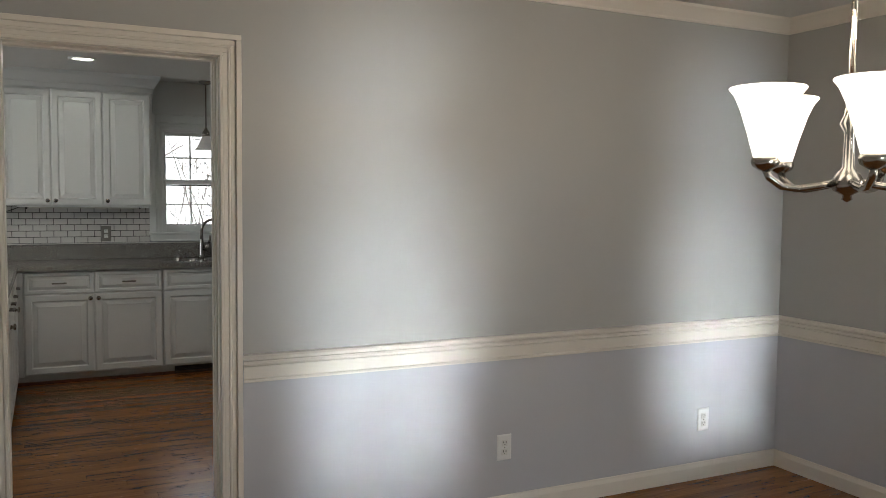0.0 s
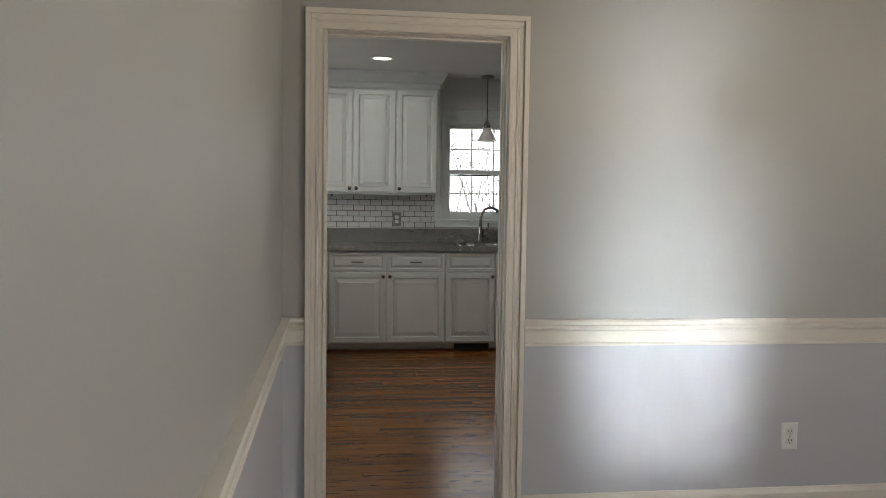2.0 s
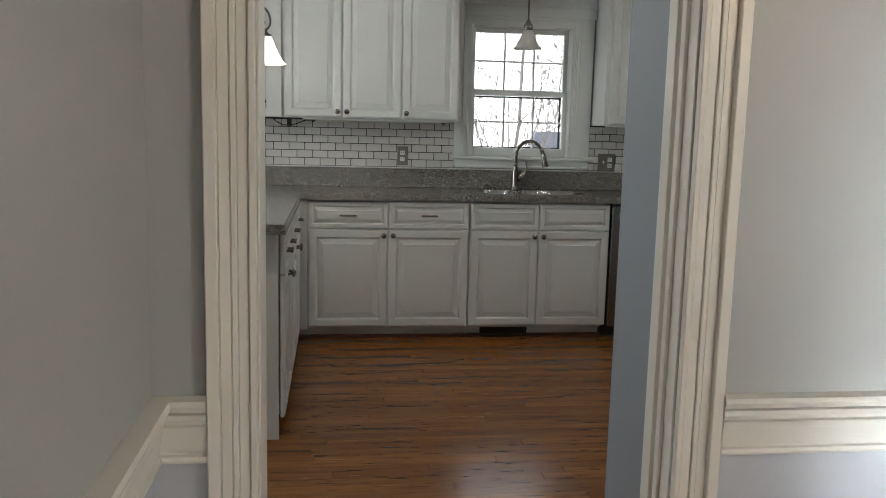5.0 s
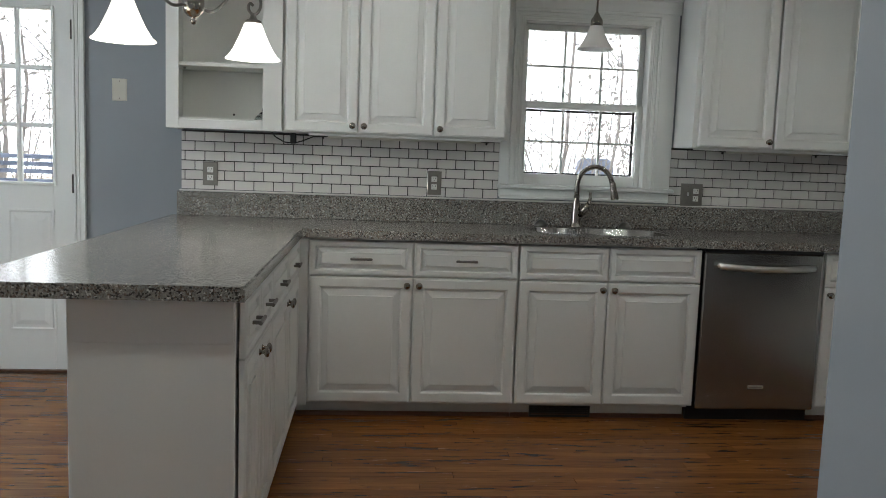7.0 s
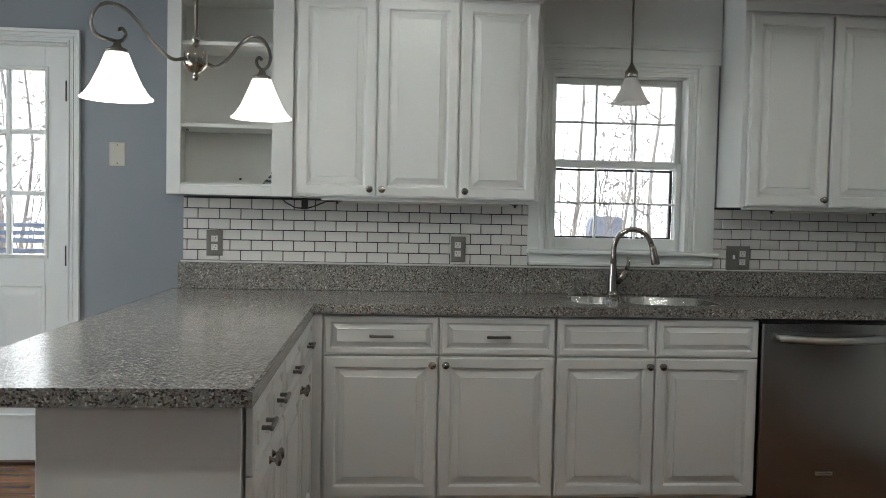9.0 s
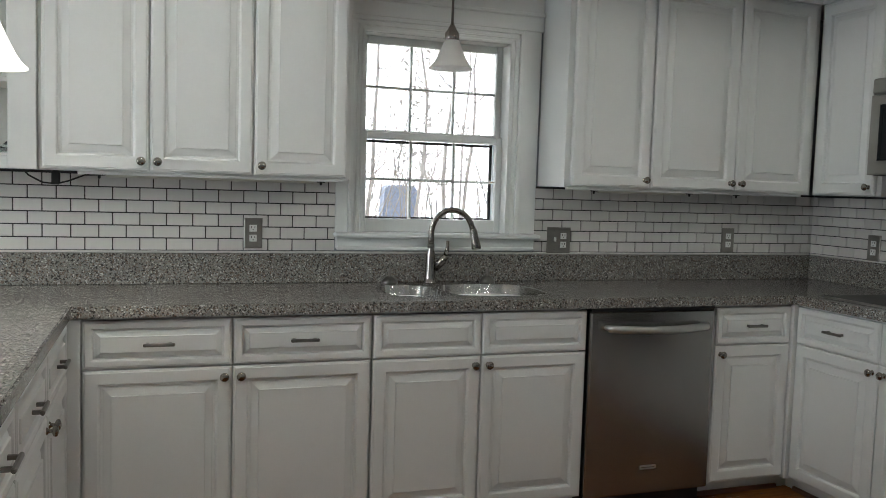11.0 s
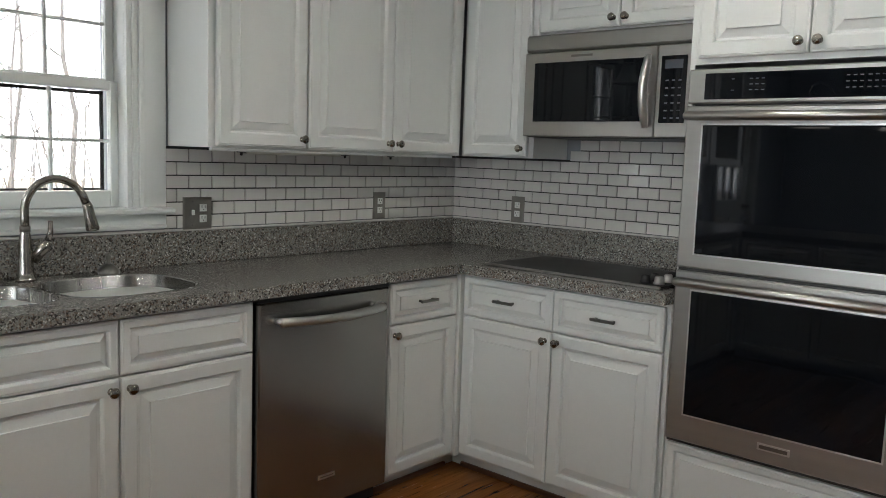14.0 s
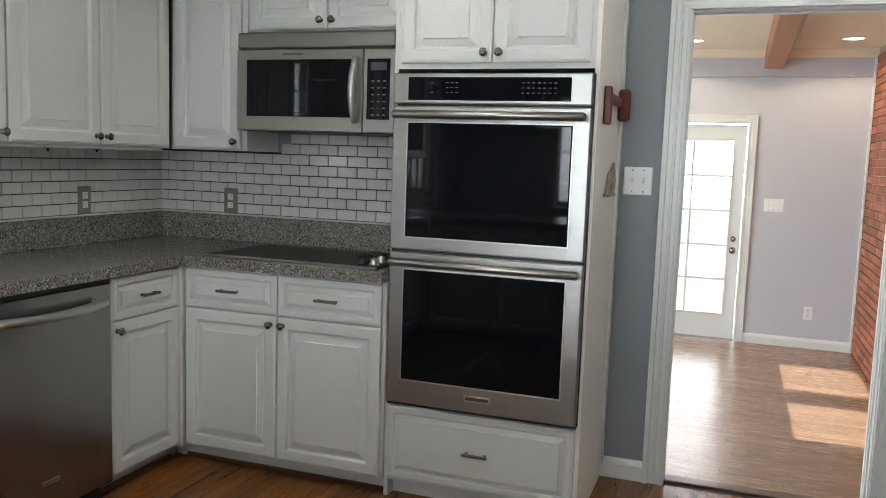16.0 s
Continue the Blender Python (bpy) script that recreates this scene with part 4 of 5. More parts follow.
# open shelf unit
sh = thing("open_shelf_cabinet", "white open wall cabinet with two shelves", "cabinet", pose(-0.893, UY - 0.002, 0), "wall cabinets")
part("face_frame", Geo().box(0, -0.018, UB, 0.062, 0, UT, 0.002).box(0.468, -0.018, UB, 0.561, 0, UT, 0.002).box(0.062, -0.018, UB, 0.468, 0, UB + 0.045, 0.002).box(0.062, -0.018, UT - 0.04, 0.468, 0, UT, 0.002), CABINET, sh)
part("carcass", Geo().box(0.002, 0, UB, 0.018, 0.275, UT).box(0.545, 0, UB, 0.561, 0.275, UT).box(0.018, 0, UB + 0.035, 0.545, 0.275, UB + 0.055).box(0.018, 0, UT - 0.02, 0.545, 0.275, UT), CABINET_IN, sh)
part("back", Geo().box(0.018, 0.262, UB + 0.055, 0.545, 0.276, UT - 0.02), CABINET_IN, sh)
for z in (1.715, 2.085):
    part("shelf", Geo().box(0.0185, 0.004, z - 0.009, 0.5445, 0.26, z + 0.009, 0.002), CABINET_IN, sh)
    part("shelf_peg", Geo().lathe([(0.004, 0), (0.004, 0.012)], (0.075, 0.03, z - 0.02), 8, "X"), DARK_NICKEL, sh)
solid("glass_dish", Geo().lathe([(0.045, 0), (0.05, 0.004), (0.046, 0.012), (0.03, 0.03), (0.012, 0.046), (0.010, 0.06), (0.006, 0.066), (0, 0.067)], (-0.435, 7.76, UB + 0.0555), 20), CLEAR, "small clear glass dish standing in the open cabinet", "dish")
solid("cable_hole", Geo().lathe([(0.006, 0), (0.006, 0.004), (0, 0.004)], (-0.61, UY + 0.2595, UB + 0.085), 10, "Y"), BLACK, "small black hole cap on the cabinet back", "cap")
# crown over the wall cabinets
SOF = [(0, 0), (-0.006, 0), (-0.008, 0.04), (-0.02, 0.05), (-0.024, 0.06), (-0.05, 0.10), (-0.058, 0.112), (-0.06, 0.139), (0, 0.139)]
run("cabinet_crown_trim", SOF, CABINET, pose(-0.90, UY - 0.002, UT), 1.715, "white crown moulding over the wall cabinets", 1, -1)
run("cabinet_crown_trim", SOF, CABINET, pose(1.785, UY - 0.002, UT), 1.37, "white crown moulding over the wall cabinets", 1, 1)
run("cabinet_crown_trim", SOF, CABINET, pose(3.153, UY - 0.002, UT, 0, 0, WEST), 1.28, "white crown moulding over the wall cabinets", -1, 0)
for x0, x1, y0, y1 in ((-0.90, 0.815, UY, WY), (1.785, RX, UY, WY), (3.155, RX, 6.36, UY)):
    structure("soffit_trim", Geo().box(x0 + 0.004, y0 + 0.001, UT + 0.0005, x1 - 0.004, y1 - 0.002, CZ - 0.001), CABINET, "white filler board between cabinets and ceiling")
for x0, x1, y0 in ((-0.2, 0.78, UY + 0.005), (1.80, 3.1, UY + 0.005)):
    solid("light_rail", Geo().box(x0, y0, UB - 0.012, x1, y0 + 0.02, UB - 0.0005, 0.002), CABINET, "narrow white rail under the wall cabinets", "rail", kind="structure")

# tall oven cabinet
TY0, TY1, TX = 5.572, 6.358, 2.842
tall = thing("oven_cabinet", "tall white cabinet round the built-in double oven", "cabinet", pose(TX, TY1, 0, 0, 0, WEST))
tw, td = TY1 - TY0, RX - TX - 0.001
part("side_panel", Geo().box(0, 0, 0.0, 0.018, td, CZ - 0.002, 0.001), CABINET, tall)
part("side_panel", Geo().box(tw - 0.018, 0, 0.0, tw, td, CZ - 0.002, 0.001), PANEL, tall, "cream laminate side panel")
part("upper_body", Geo().box(0.018, 0, 1.735, tw - 0.018, td, CZ - 0.002), CABINET, tall)
part("lower_body", Geo().box(0.018, 0, 0.10, tw - 0.018, td, 0.425), CABINET, tall)
part("toe_kick", Geo().box(0.018, 0.055, 0, tw - 0.018, 0.075, 0.0995), CABINET, tall)
door_part(tall, 0.03, 0.393, 1.752, 2.32, "r", True)
door_part(tall, 0.393, 0.756, 1.752, 2.32, "l", True)
door_part(tall, 0.012, 0.772, 0.115, 0.418, "pull", name="drawer_front")
part("scribe_strip", Geo().box(tw, td - 0.05, 0.092, tw + 0.012, td - 0.001, CZ - 0.002, 0.002), TRIM_WHITE, tall)

# ---- worktop, sink, splashback ----
CT, CB = 0.948, 0.908


def superellipse(cx, cy, a, b, n=26, p=3.2):
    out = []
    for k in range(n):
        t = 2 * math.pi * k / n
        c, s = math.cos(t), math.sin(t)
        out.append((cx + a * math.copysign(abs(c) ** (2 / p), c), cy + b * math.copysign(abs(s) ** (2 / p), s)))
    return out


BOWLS = [superellipse(1.072, 7.605, 0.122, 0.178), superellipse(1.430, 7.598, 0.222, 0.198)]
bm = bmesh.new()
edges = []
PEN = 5.592
outer = [(-0.94, PEN), (-0.192, PEN), (-0.192, 7.285), (2.775, 7.285), (2.775, 6.36), (RX - 0.001, 6.36), (RX - 0.001, WY - 0.001), (-0.94, WY - 0.001)]
for loop in [outer] + BOWLS:
    vv = [bm.verts.new((x, y, CT)) for x, y in loop]
    edges += [bm.edges.new((vv[k], vv[(k + 1) % len(vv)])) for k in range(len(vv))]
bmesh.ops.triangle_fill(bm, use_beauty=True, edges=edges)
def in_bowl(p):
    return any(abs((p.x - cx) / a) ** 3.2 + abs((p.y - cy) / b) ** 3.2 < 0.985 for cx, cy, a, b in ((1.072, 7.605, 0.122, 0.178), (1.430, 7.598, 0.222, 0.198)))


bmesh.ops.delete(bm, geom=[f for f in bm.faces if in_bowl(f.calc_center_median())], context="FACES_ONLY")
ex = bmesh.ops.extrude_face_region(bm, geom=bm.faces[:])
bmesh.ops.translate(bm, verts=[v for v in ex["geom"] if isinstance(v, bmesh.types.BMVert)], vec=(0, 0, CB - CT))
bmesh.ops.recalc_face_normals(bm, faces=bm.faces)
edge = [e for e in bm.edges if len(e.link_faces) == 2 and e.calc_face_angle(0) > 0.6 and e.verts[0].co.z > CT - 1e-4 and e.verts[1].co.z > CT - 1e-4]
bmesh.ops.bevel(bm, geom=edge, offset=0.006, segments=2, affect="EDGES")
me = bpy.data.meshes.new("worktop")
bm.to_mesh(me)
bm.free()
solid("worktop", me, STONE, "speckled grey-brown quartz worktop running round the kitchen", "worktop")
sink = thing("sink", "stainless steel undermount sink with two bowls", "sink", pose(0, 0, CB))
for k, (loop, cx, cy) in enumerate(((BOWLS[0], 1.072, 7.605), (BOWLS[1], 1.430, 7.598))):
    g = Geo()
    n = len(loop)
    vs, fs = [], []
    lay = ((1.015, 0.0403), (1.0, 0.0415), (0.985, 0.036), (0.955, -0.15), (0.87, -0.175), (0.2, -0.185))
    for s, z in lay:
        vs += [(cx + (x - cx) * s, cy + (y - cy) * s, z) for x, y in loop]
    for r in range(len(lay) - 1):
        fs += [(r * n + q, r * n + (q + 1) % n, (r + 1) * n + (q + 1) % n, (r + 1) * n + q) for q in range(n)]
    fs.append(tuple((len(lay) - 1) * n + q for q in range(n)))
    bowl = part("bowl", g.add(vs, fs, True), SINK_STEEL, sink)
    part("drain", Geo().lathe([(0.04, 0), (0.042, 0.004), (0.03, 0.004), (0.02, 0.001), (0, 0.001)], (cx, cy, -0.1848), 18), CHROME, bowl)
fa = thing("faucet", "satin steel gooseneck pull-down kitchen faucet", "faucet", pose(1.236, 7.842, CT))
part("body", Geo().lathe([(0.032, 0), (0.033, 0.006), (0.027, 0.014), (0.024, 0.03), (0.023, 0.09), (0.02, 0.13), (0.0145, 0.16), (0.0145, 0.172)], (0, 0, 0), 20), NICKEL, fa)
arc = [(0, 0, 0.165), (0, 0, 0.20), (0, 0, 0.235)]
for k in range(1, 13):
    a = math.pi * k / 12 * 0.94
    arc.append((0.088 - 0.088 * math.cos(a), -0.055 * k / 12, 0.235 + 0.098 * math.sin(a)))
part("spout", Geo().tube(arc, 0.0135, 14), NICKEL, fa)
e = Vector(arc[-1])
part("spray_head", Geo().tube([e, e + Vector((0.006, 0, -0.012)), e + Vector((0.012, -0.002, -0.045)), e + Vector((0.020, -0.004, -0.085)), e + Vector((0.021, -0.004, -0.092))], [0.0145, 0.017, 0.018, 0.0225, 0.020], 14), NICKEL, fa)
part("collar", Geo().tube([(0, 0, 0.16), (0, 0, 0.178)], 0.0165, 14), DARK_NICKEL, fa)
part("handle", Geo().tube([(0.018, -0.01, 0.065), (0.045, -0.025, 0.105), (0.058, -0.032, 0.13)], [0.016, 0.019, 0.016], 12).tube([(0.058, -0.032, 0.13), (0.066, -0.034, 0.16), (0.066, -0.035, 0.195)], [0.011, 0.009, 0.007], 10), NICKEL, fa)
for sx in (1.045, 1.510):
    so = thing("soap_dispenser", "small domed nickel sink cap beside the faucet", "dispenser", pose(sx, 7.835, CT) @ Matrix.Diagonal((1.05, 1.05, 1.35, 1)), "sink caps")
    part("base", Geo().lathe([(0.034, 0), (0.035, 0.006), (0.03, 0.014), (0.02, 0.022), (0.01, 0.027)], (0, 0, 0), 20), DARK_NICKEL, so)
    part("pump", Geo().lathe([(0.008, 0.027), (0.006, 0.034), (0.009, 0.040), (0.009, 0.048), (0, 0.052)], (0, 0, 0), 12), DARK_NICKEL, so)

ST = 1.076
splash = thing("splashback_strip", "speckled quartz upstand along the wall", "upstand", pose(0, 0, 0))
part("upstand", Geo().box(-0.905, WY - 0.022, CT + 0.0005, RX - 0.0225, WY - 0.001, ST, 0.002), STONE, splash)
part("upstand", Geo().box(RX - 0.022, 6.36, CT + 0.0005, RX - 0.001, WY - 0.0015, ST, 0.002), STONE, splash)
part("pencil_liner", Geo().box(-0.895, WY - 0.016, ST + 0.0005, RX - 0.016, WY - 0.001, ST + 0.010, 0.003), TILE, splash, "thin white liner tile")
part("pencil_liner", Geo().box(RX - 0.016, 6.36, ST + 0.0005, RX - 0.001, WY - 0.016, ST + 0.010, 0.003), TILE, splash, "thin white liner tile")

# ---- appliances ----
dw = thing("dishwasher", "stainless steel dishwasher with a curved bar handle", "dishwasher", pose(1.746, 7.318, 0))
part("door_panel", Geo().box(0.010, -0.022, 0.105, 0.620, 0.02, 0.890, 0.006), STEEL_V, dw)
part("tub", Geo().box(-0.016, 0.022, 0.10, 0.628, 0.58, 0.903), BLACK, dw)
part("control_strip", Geo().box(0.012, -0.016, 0.8905, 0.616, 0.02, 0.905, 0.002), BLACK, dw)
part("kick_plate", Geo().box(-0.012, 0.05, 0.0, 0.624, 0.07, 0.0995), BLACK, dw)
hp = [(0.075 + 0.475 * k / 14, -0.055 - 0.020 * math.sin(math.pi * k / 14), 0.826 - 0.008 * math.sin(math.pi * k / 14)) for k in range(15)]
part("handle", Geo().tube(hp, 0.016, 14).tube([(0.082, -0.056, 0.826), (0.082, -0.02, 0.826)], 0.011, 10).tube([(0.543, -0.056, 0.826), (0.543, -0.02, 0.826)], 0.011, 10), CHROME, dw)
part("badge", Geo().box(0.272, -0.0245, 0.211, 0.352, -0.0218, 0.228, 0.001), CHROME, dw, "small plain metal badge")
part("badge_inlay", Geo().box(0.280, -0.0252, 0.2175, 0.344, -0.0243, 0.2215), DARK_NICKEL, dw)

ov = thing("double_oven", "stainless steel built-in double wall oven with black glass", "oven", pose(TX - 0.008, 6.343, 0, 0, 0, WEST))
OW = 0.756
part("cabinet_box", Geo().box(0.01, 0.012, 0.435, OW - 0.01, 0.54, 1.70), BLACK, ov)
cp = part("control_panel", Geo().box(0, -0.03, 1.602, OW, 0.011, 1.716, 0.005), STEEL, ov)
part("display_glass", Geo().box(0.06, -0.0325, 1.615, OW - 0.075, -0.0302, 1.70, 0.001), BLACK_GLASS, cp)
for bx, nx in ((0.15, 1), (0.21, 3), (0.50, 3), (0.56, 3), (0.60, 2)):
    for i in range(nx):
        for j in range(3):
            if nx == 1 and j == 1:
                continue
            part("key_mark", Geo().box(bx + 0.019 * i, -0.0332, 1.642 + 0.018 * j, bx + 0.019 * i + 0.010, -0.0326, 1.645 + 0.018 * j), GREY_PRINT, cp)
for z0, z1, gz0, gz1 in ((1.046, 1.594, 1.098, 1.530), (0.436, 1.034, 0.535, 0.968)):
    dr = part("oven_door", Geo().rings(OW, z1 - z0, [(0, -0.01), (0, 0.026), (0.005, 0.031), (0.05, 0.031)], 0, z0, 0.0), STEEL, ov)
    part("glass", Geo().rings(OW - 0.128, gz1 - gz0, [(0, 0.0), (0, 0.0335), (0.004, 0.0345), (0.01, 0.0345)], 0.064, gz0, 0.0), BLACK_GLASS, dr, "glossy black glass")
    part("glass_frame", Geo().box(0.058, -0.034, gz0 - 0.006, 0.0635, -0.028, gz1 + 0.006, 0.001).box(OW - 0.0635, -0.034, gz0 - 0.006, OW - 0.058, -0.028, gz1 + 0.006, 0.001).box(0.0635, -0.034, gz0 - 0.006, OW - 0.0635, -0.028, gz0 - 0.0005, 0.001).box(0.0635, -0.034, gz1 + 0.0005, OW - 0.0635, -0.028, gz1 + 0.006, 0.001), CHROME, dr)
    hz = z1 - 0.034
    part("handle", Geo().tube([(0.012, -0.072, hz), (0.02, -0.072, hz), (OW - 0.02, -0.072, hz), (OW - 0.012, -0.072, hz)], [0.010, 0.0155, 0.0155, 0.010], 16).tube([(0.05, -0.07, hz), (0.05, -0.03, hz)], 0.011, 10).tube([(OW - 0.05, -0.07, hz), (OW - 0.05, -0.03, hz)], 0.011, 10), STEEL, dr)
part("vent_gap", Geo().box(0.004, -0.018, 1.0345, OW - 0.004, 0.010, 1.0455), BLACK, ov)
part("badge", Geo().box(0.325, -0.0335, 0.478, 0.43, -0.0305, 0.502, 0.001), CHROME, ov, "small plain metal badge")
part("badge_inlay", Geo().box(0.332, -0.0345, 0.484, 0.423, -0.0333, 0.496), DARK_NICKEL, ov)
part("base_trim", Geo().box(0, -0.016, 0.4235, OW, 0.010, 0.4345, 0.002), BLACK, ov)
part("side_seam", Geo().box(OW, -0.004, 0.43, OW + 0.004, 0.006, 1.716), BLACK, ov)

mw = thing("microwave", "stainless steel over-range microwave with a bowed handle", "microwave", pose(3.062, 7.203, 0, 0, 0, WEST))
part("case", Geo().box(0.004, 0.018, 1.492, 0.756, RX - 3.062 - 0.002, 1.912, 0.003), BLACK, mw)
part("vent_strip", Geo().box(0, -0.016, 1.846, 0.76, 0.017, 1.915, 0.008), STEEL, mw)
md = part("door", Geo().rings(0.614, 0.348, [(0, -0.015), (0, 0.012), (0.004, 0.016), (0.05, 0.016)], 0, 1.494, 0.0), STEEL, mw)
part("window", Geo().rings(0.505, 0.243, [(0, 0.0), (0, 0.0175), (0.004, 0.019), (0.016, 0.019), (0.02, 0.0182), (0.03, 0.0182)], 0.052, 1.556, 0.0), BLACK_GLASS, md, "dark glass window")
part("badge", Geo().box(0.23, -0.0175, 1.817, 0.33, -0.0158, 1.826), DARK_NICKEL, md)
hp = [(0.585, -0.028 - 0.034 * math.sin(math.pi * k / 10), 1.535 + 0.27 * k / 10) for k in range(11)]
part("handle", Geo().tube(hp, [0.012, 0.016, 0.018, 0.018, 0.018, 0.018, 0.018, 0.018, 0.018, 0.016, 0.012], 12), CHROME, md)
cp = part("control_panel", Geo().box(0.617, -0.016, 1.494, 0.76, 0.017, 1.842, 0.004), STEEL, mw)
part("keypad", Geo().box(0.634, -0.0185, 1.55, 0.738, -0.0162, 1.80, 0.001), BLACK_GLASS, cp)
part("display", Geo().box(0.65, -0.0195, 1.752, 0.722, -0.0187, 1.785), BLUE_LCD, cp)
for i in range(3):
    for j in range(6):
        part("key_mark", Geo().box(0.655 + 0.026 * i, -0.0193, 1.566 + 0.028 * j, 0.667 + 0.026 * i, -0.0187, 1.571 + 0.028 * j), GREY_PRINT, cp)

ck = thing("cooktop", "black glass cooktop with knobs set in the worktop", "cooktop", pose(2.848, 7.222, CT, 0, 0, WEST))
part("glass_top", Geo().box(0, 0.012, 0.0005, 0.80, 0.455, 0.008, 0.003), CERAMIC, ck)
part("front_trim", Geo().box(-0.003, -0.0, 0.0005, 0.803, 0.0118, 0.010, 0.003), STEEL, ck)
for i, j in ((0, 0), (1, 0), (0, 1), (1, 1)):
    part("control_knob", Geo().lathe([(0.021, 0.008), (0.021, 0.014), (0.017, 0.018), (0.016, 0.034), (0.013, 0.038), (0, 0.039)], (0.705 + 0.055 * i, 0.075 + 0.075 * j, 0), 16), CHROME if i else BLACK, ck)
part("control_knob", Geo().lathe([(0.021, 0.008), (0.021, 0.014), (0.017, 0.018), (0.016, 0.034), (0.013, 0.038), (0, 0.039)], (0.732, 0.235, 0), 16), BLACK, ck)

# ---- hanging lamps ----
def smooth_path(pts, n=5):
    """Catmull-Rom curve through pts."""
    q = [Vector(p) for p in pts]
    q = [2 * q[0] - q[1]] + q + [2 * q[-1] - q[-2]]
    out = []
    for i in range(1, len(q) - 2):
        a, b, c, d = q[i - 1:i + 3]
        for k in range(n):
            t = k / n
            out.append(0.5 * (2 * b + (c - a) * t + (2 * a - 5 * b + 4 * c - d) * t * t + (3 * b - a - 3 * c + d) * t ** 3))
    return out + [q[-2]]


def bell(r, h):
    return [(0.26 * r, h), (0.30 * r, h * 0.97), (0.36 * r, h * 0.86), (0.50 * r, h * 0.60), (0.70 * r, h * 0.28), (0.86 * r, h * 0.09), (r, 0), (0.985 * r, -0.003), (0.84 * r, h * 0.075), (0.68 * r, h * 0.265), (0.48 * r, h * 0.585), (0.34 * r, h * 0.84), (0.25 * r, h * 0.94)]


il = thing("island_light", "antique nickel two-arm lamp with lit white glass shades over the peninsula", "ceiling lamp", pose(*ISLAND))
part("hub", Geo().lathe([(0, -0.075), (0.009, -0.07), (0.012, -0.058), (0.007, -0.048), (0.022, -0.042), (0.036, -0.028), (0.040, -0.018), (0.040, 0.016), (0.036, 0.026), (0.024, 0.038), (0.012, 0.044), (0.010, 0.056), (0.014, 0.060), (0.013, 0.07), (0.007, 0.075)], (0, 0, 0), 22), NICKEL, il)
part("rod", Geo().tube([(0, 0, 0.07), (0, 0, CZ - ISLAND[2] - 0.02)], 0.0065, 10), DARK_NICKEL, il)
part("canopy", Geo().lathe([(0.065, CZ - ISLAND[2] - 0.0005), (0.062, CZ - ISLAND[2] - 0.012), (0.03, CZ - ISLAND[2] - 0.024), (0.008, CZ - ISLAND[2] - 0.028)], (0, 0, 0), 22), DARK_NICKEL, il)
for sx, sy in SHADES:
    dx, dy = sx - ISLAND[0], sy - ISLAND[1]
    L = math.hypot(dx, dy)
    ux, uy = dx / L, dy / L
    prof = [(0.038, -0.005), (0.09, -0.012), (0.15, 0.03), (0.20, 0.085), (0.25, 0.122), (0.30, 0.128), (0.335, 0.108), (0.352, 0.075), (0.35, 0.045), (0.332, 0.022), (L, 0.014), (L - 0.022, 0.024), (L - 0.028, 0.042), (L - 0.016, 0.056), (L - 0.002, 0.05)]
    arm = part("arm", Geo().tube(smooth_path([(ux * a, uy * a, b) for a, b in prof]), 0.0062, 10), DARK_NICKEL, il)
    part("fitter", Geo().lathe([(0.006, 0.018), (0.012, 0.008), (0.016, -0.004), (0.034, -0.012), (0.034, -0.022)], (dx, dy, 0), 18), DARK_NICKEL, arm)
    part("shade", Geo().lathe([(r, z) for r, z in bell(0.1115, 0.146)], (dx, dy, -0.164), 32, closed=True), SHADE_LIT, arm, "lit white ribbed glass shade")
    # unlit ring added over the glow, so the shade fades to grey on top
    part("shade_top_dimmer", Geo().lathe([(0.031, -0.0175), (0.036, -0.025), (0.0425, -0.040), (0.0425, -0.041), (0.0345, -0.026)], (dx, dy, 0), 32, closed=True), SHADE_OFF, arm, "unlit frosted ring that dims the top of the lit shade")
pl = thing("pendant_light", "nickel pendant lamp with a frosted bell shade over the sink", "ceiling lamp", pose(1.258, 7.71, 0))
part("canopy", Geo().lathe([(0.06, CZ - 0.0005), (0.058, CZ - 0.014), (0.03, CZ - 0.026), (0.008, CZ - 0.032)], (0, 0, 0), 22), DARK_NICKEL, pl)
part("rod", Geo().tube([(0, 0, 2.06), (0, 0, CZ - 0.03)], 0.0055, 10), DARK_NICKEL, pl)
part("socket", Geo().lathe([(0.007, 2.075), (0.012, 2.066), (0.02, 2.05), (0.031, 2.035), (0.031, 2.005), (0.026, 2.0)], (0, 0, 0), 20), NICKEL, pl)
part("shade", Geo().lathe([(r, z) for r, z in bell(0.096, 0.125)], (0, 0, 1.888), 30, closed=True), SHADE_OFF, pl, "frosted white glass bell shade")
part("bulb", Geo().lathe([(0, 1.905), (0.018, 1.912), (0.026, 1.93), (0.02, 1.955), (0.012, 1.98), (0.012, 1.999)], (0, 0, 0), 16), SHADE_OFF, pl)
ch = thing("dining_chandelier", "nickel five-arm chandelier with lit white glass shades", "chandelier", pose(DIN[0], DIN[1], 0))
part("stem", Geo().lathe([(0, 1.50), (0.012, 1.506), (0.010, 1.516), (0.03, 1.526), (0.036, 1.545), (0.026, 1.565), (0.013, 1.58), (0.011, 1.66), (0.022, 1.68), (0.013, 1.70), (0.008, 1.74)], (0, 0, 0), 20), NICKEL, ch)
part("rod", Geo().tube([(0, 0, 1.73), (0, 0, CZ - 0.03)], 0.007, 10), NICKEL, ch)
part("canopy", Geo().lathe([(0.066, CZ - 0.0005), (0.064, CZ - 0.014), (0.03, CZ - 0.026), (0.008, CZ - 0.032)], (0, 0, 0), 22), NICKEL, ch)
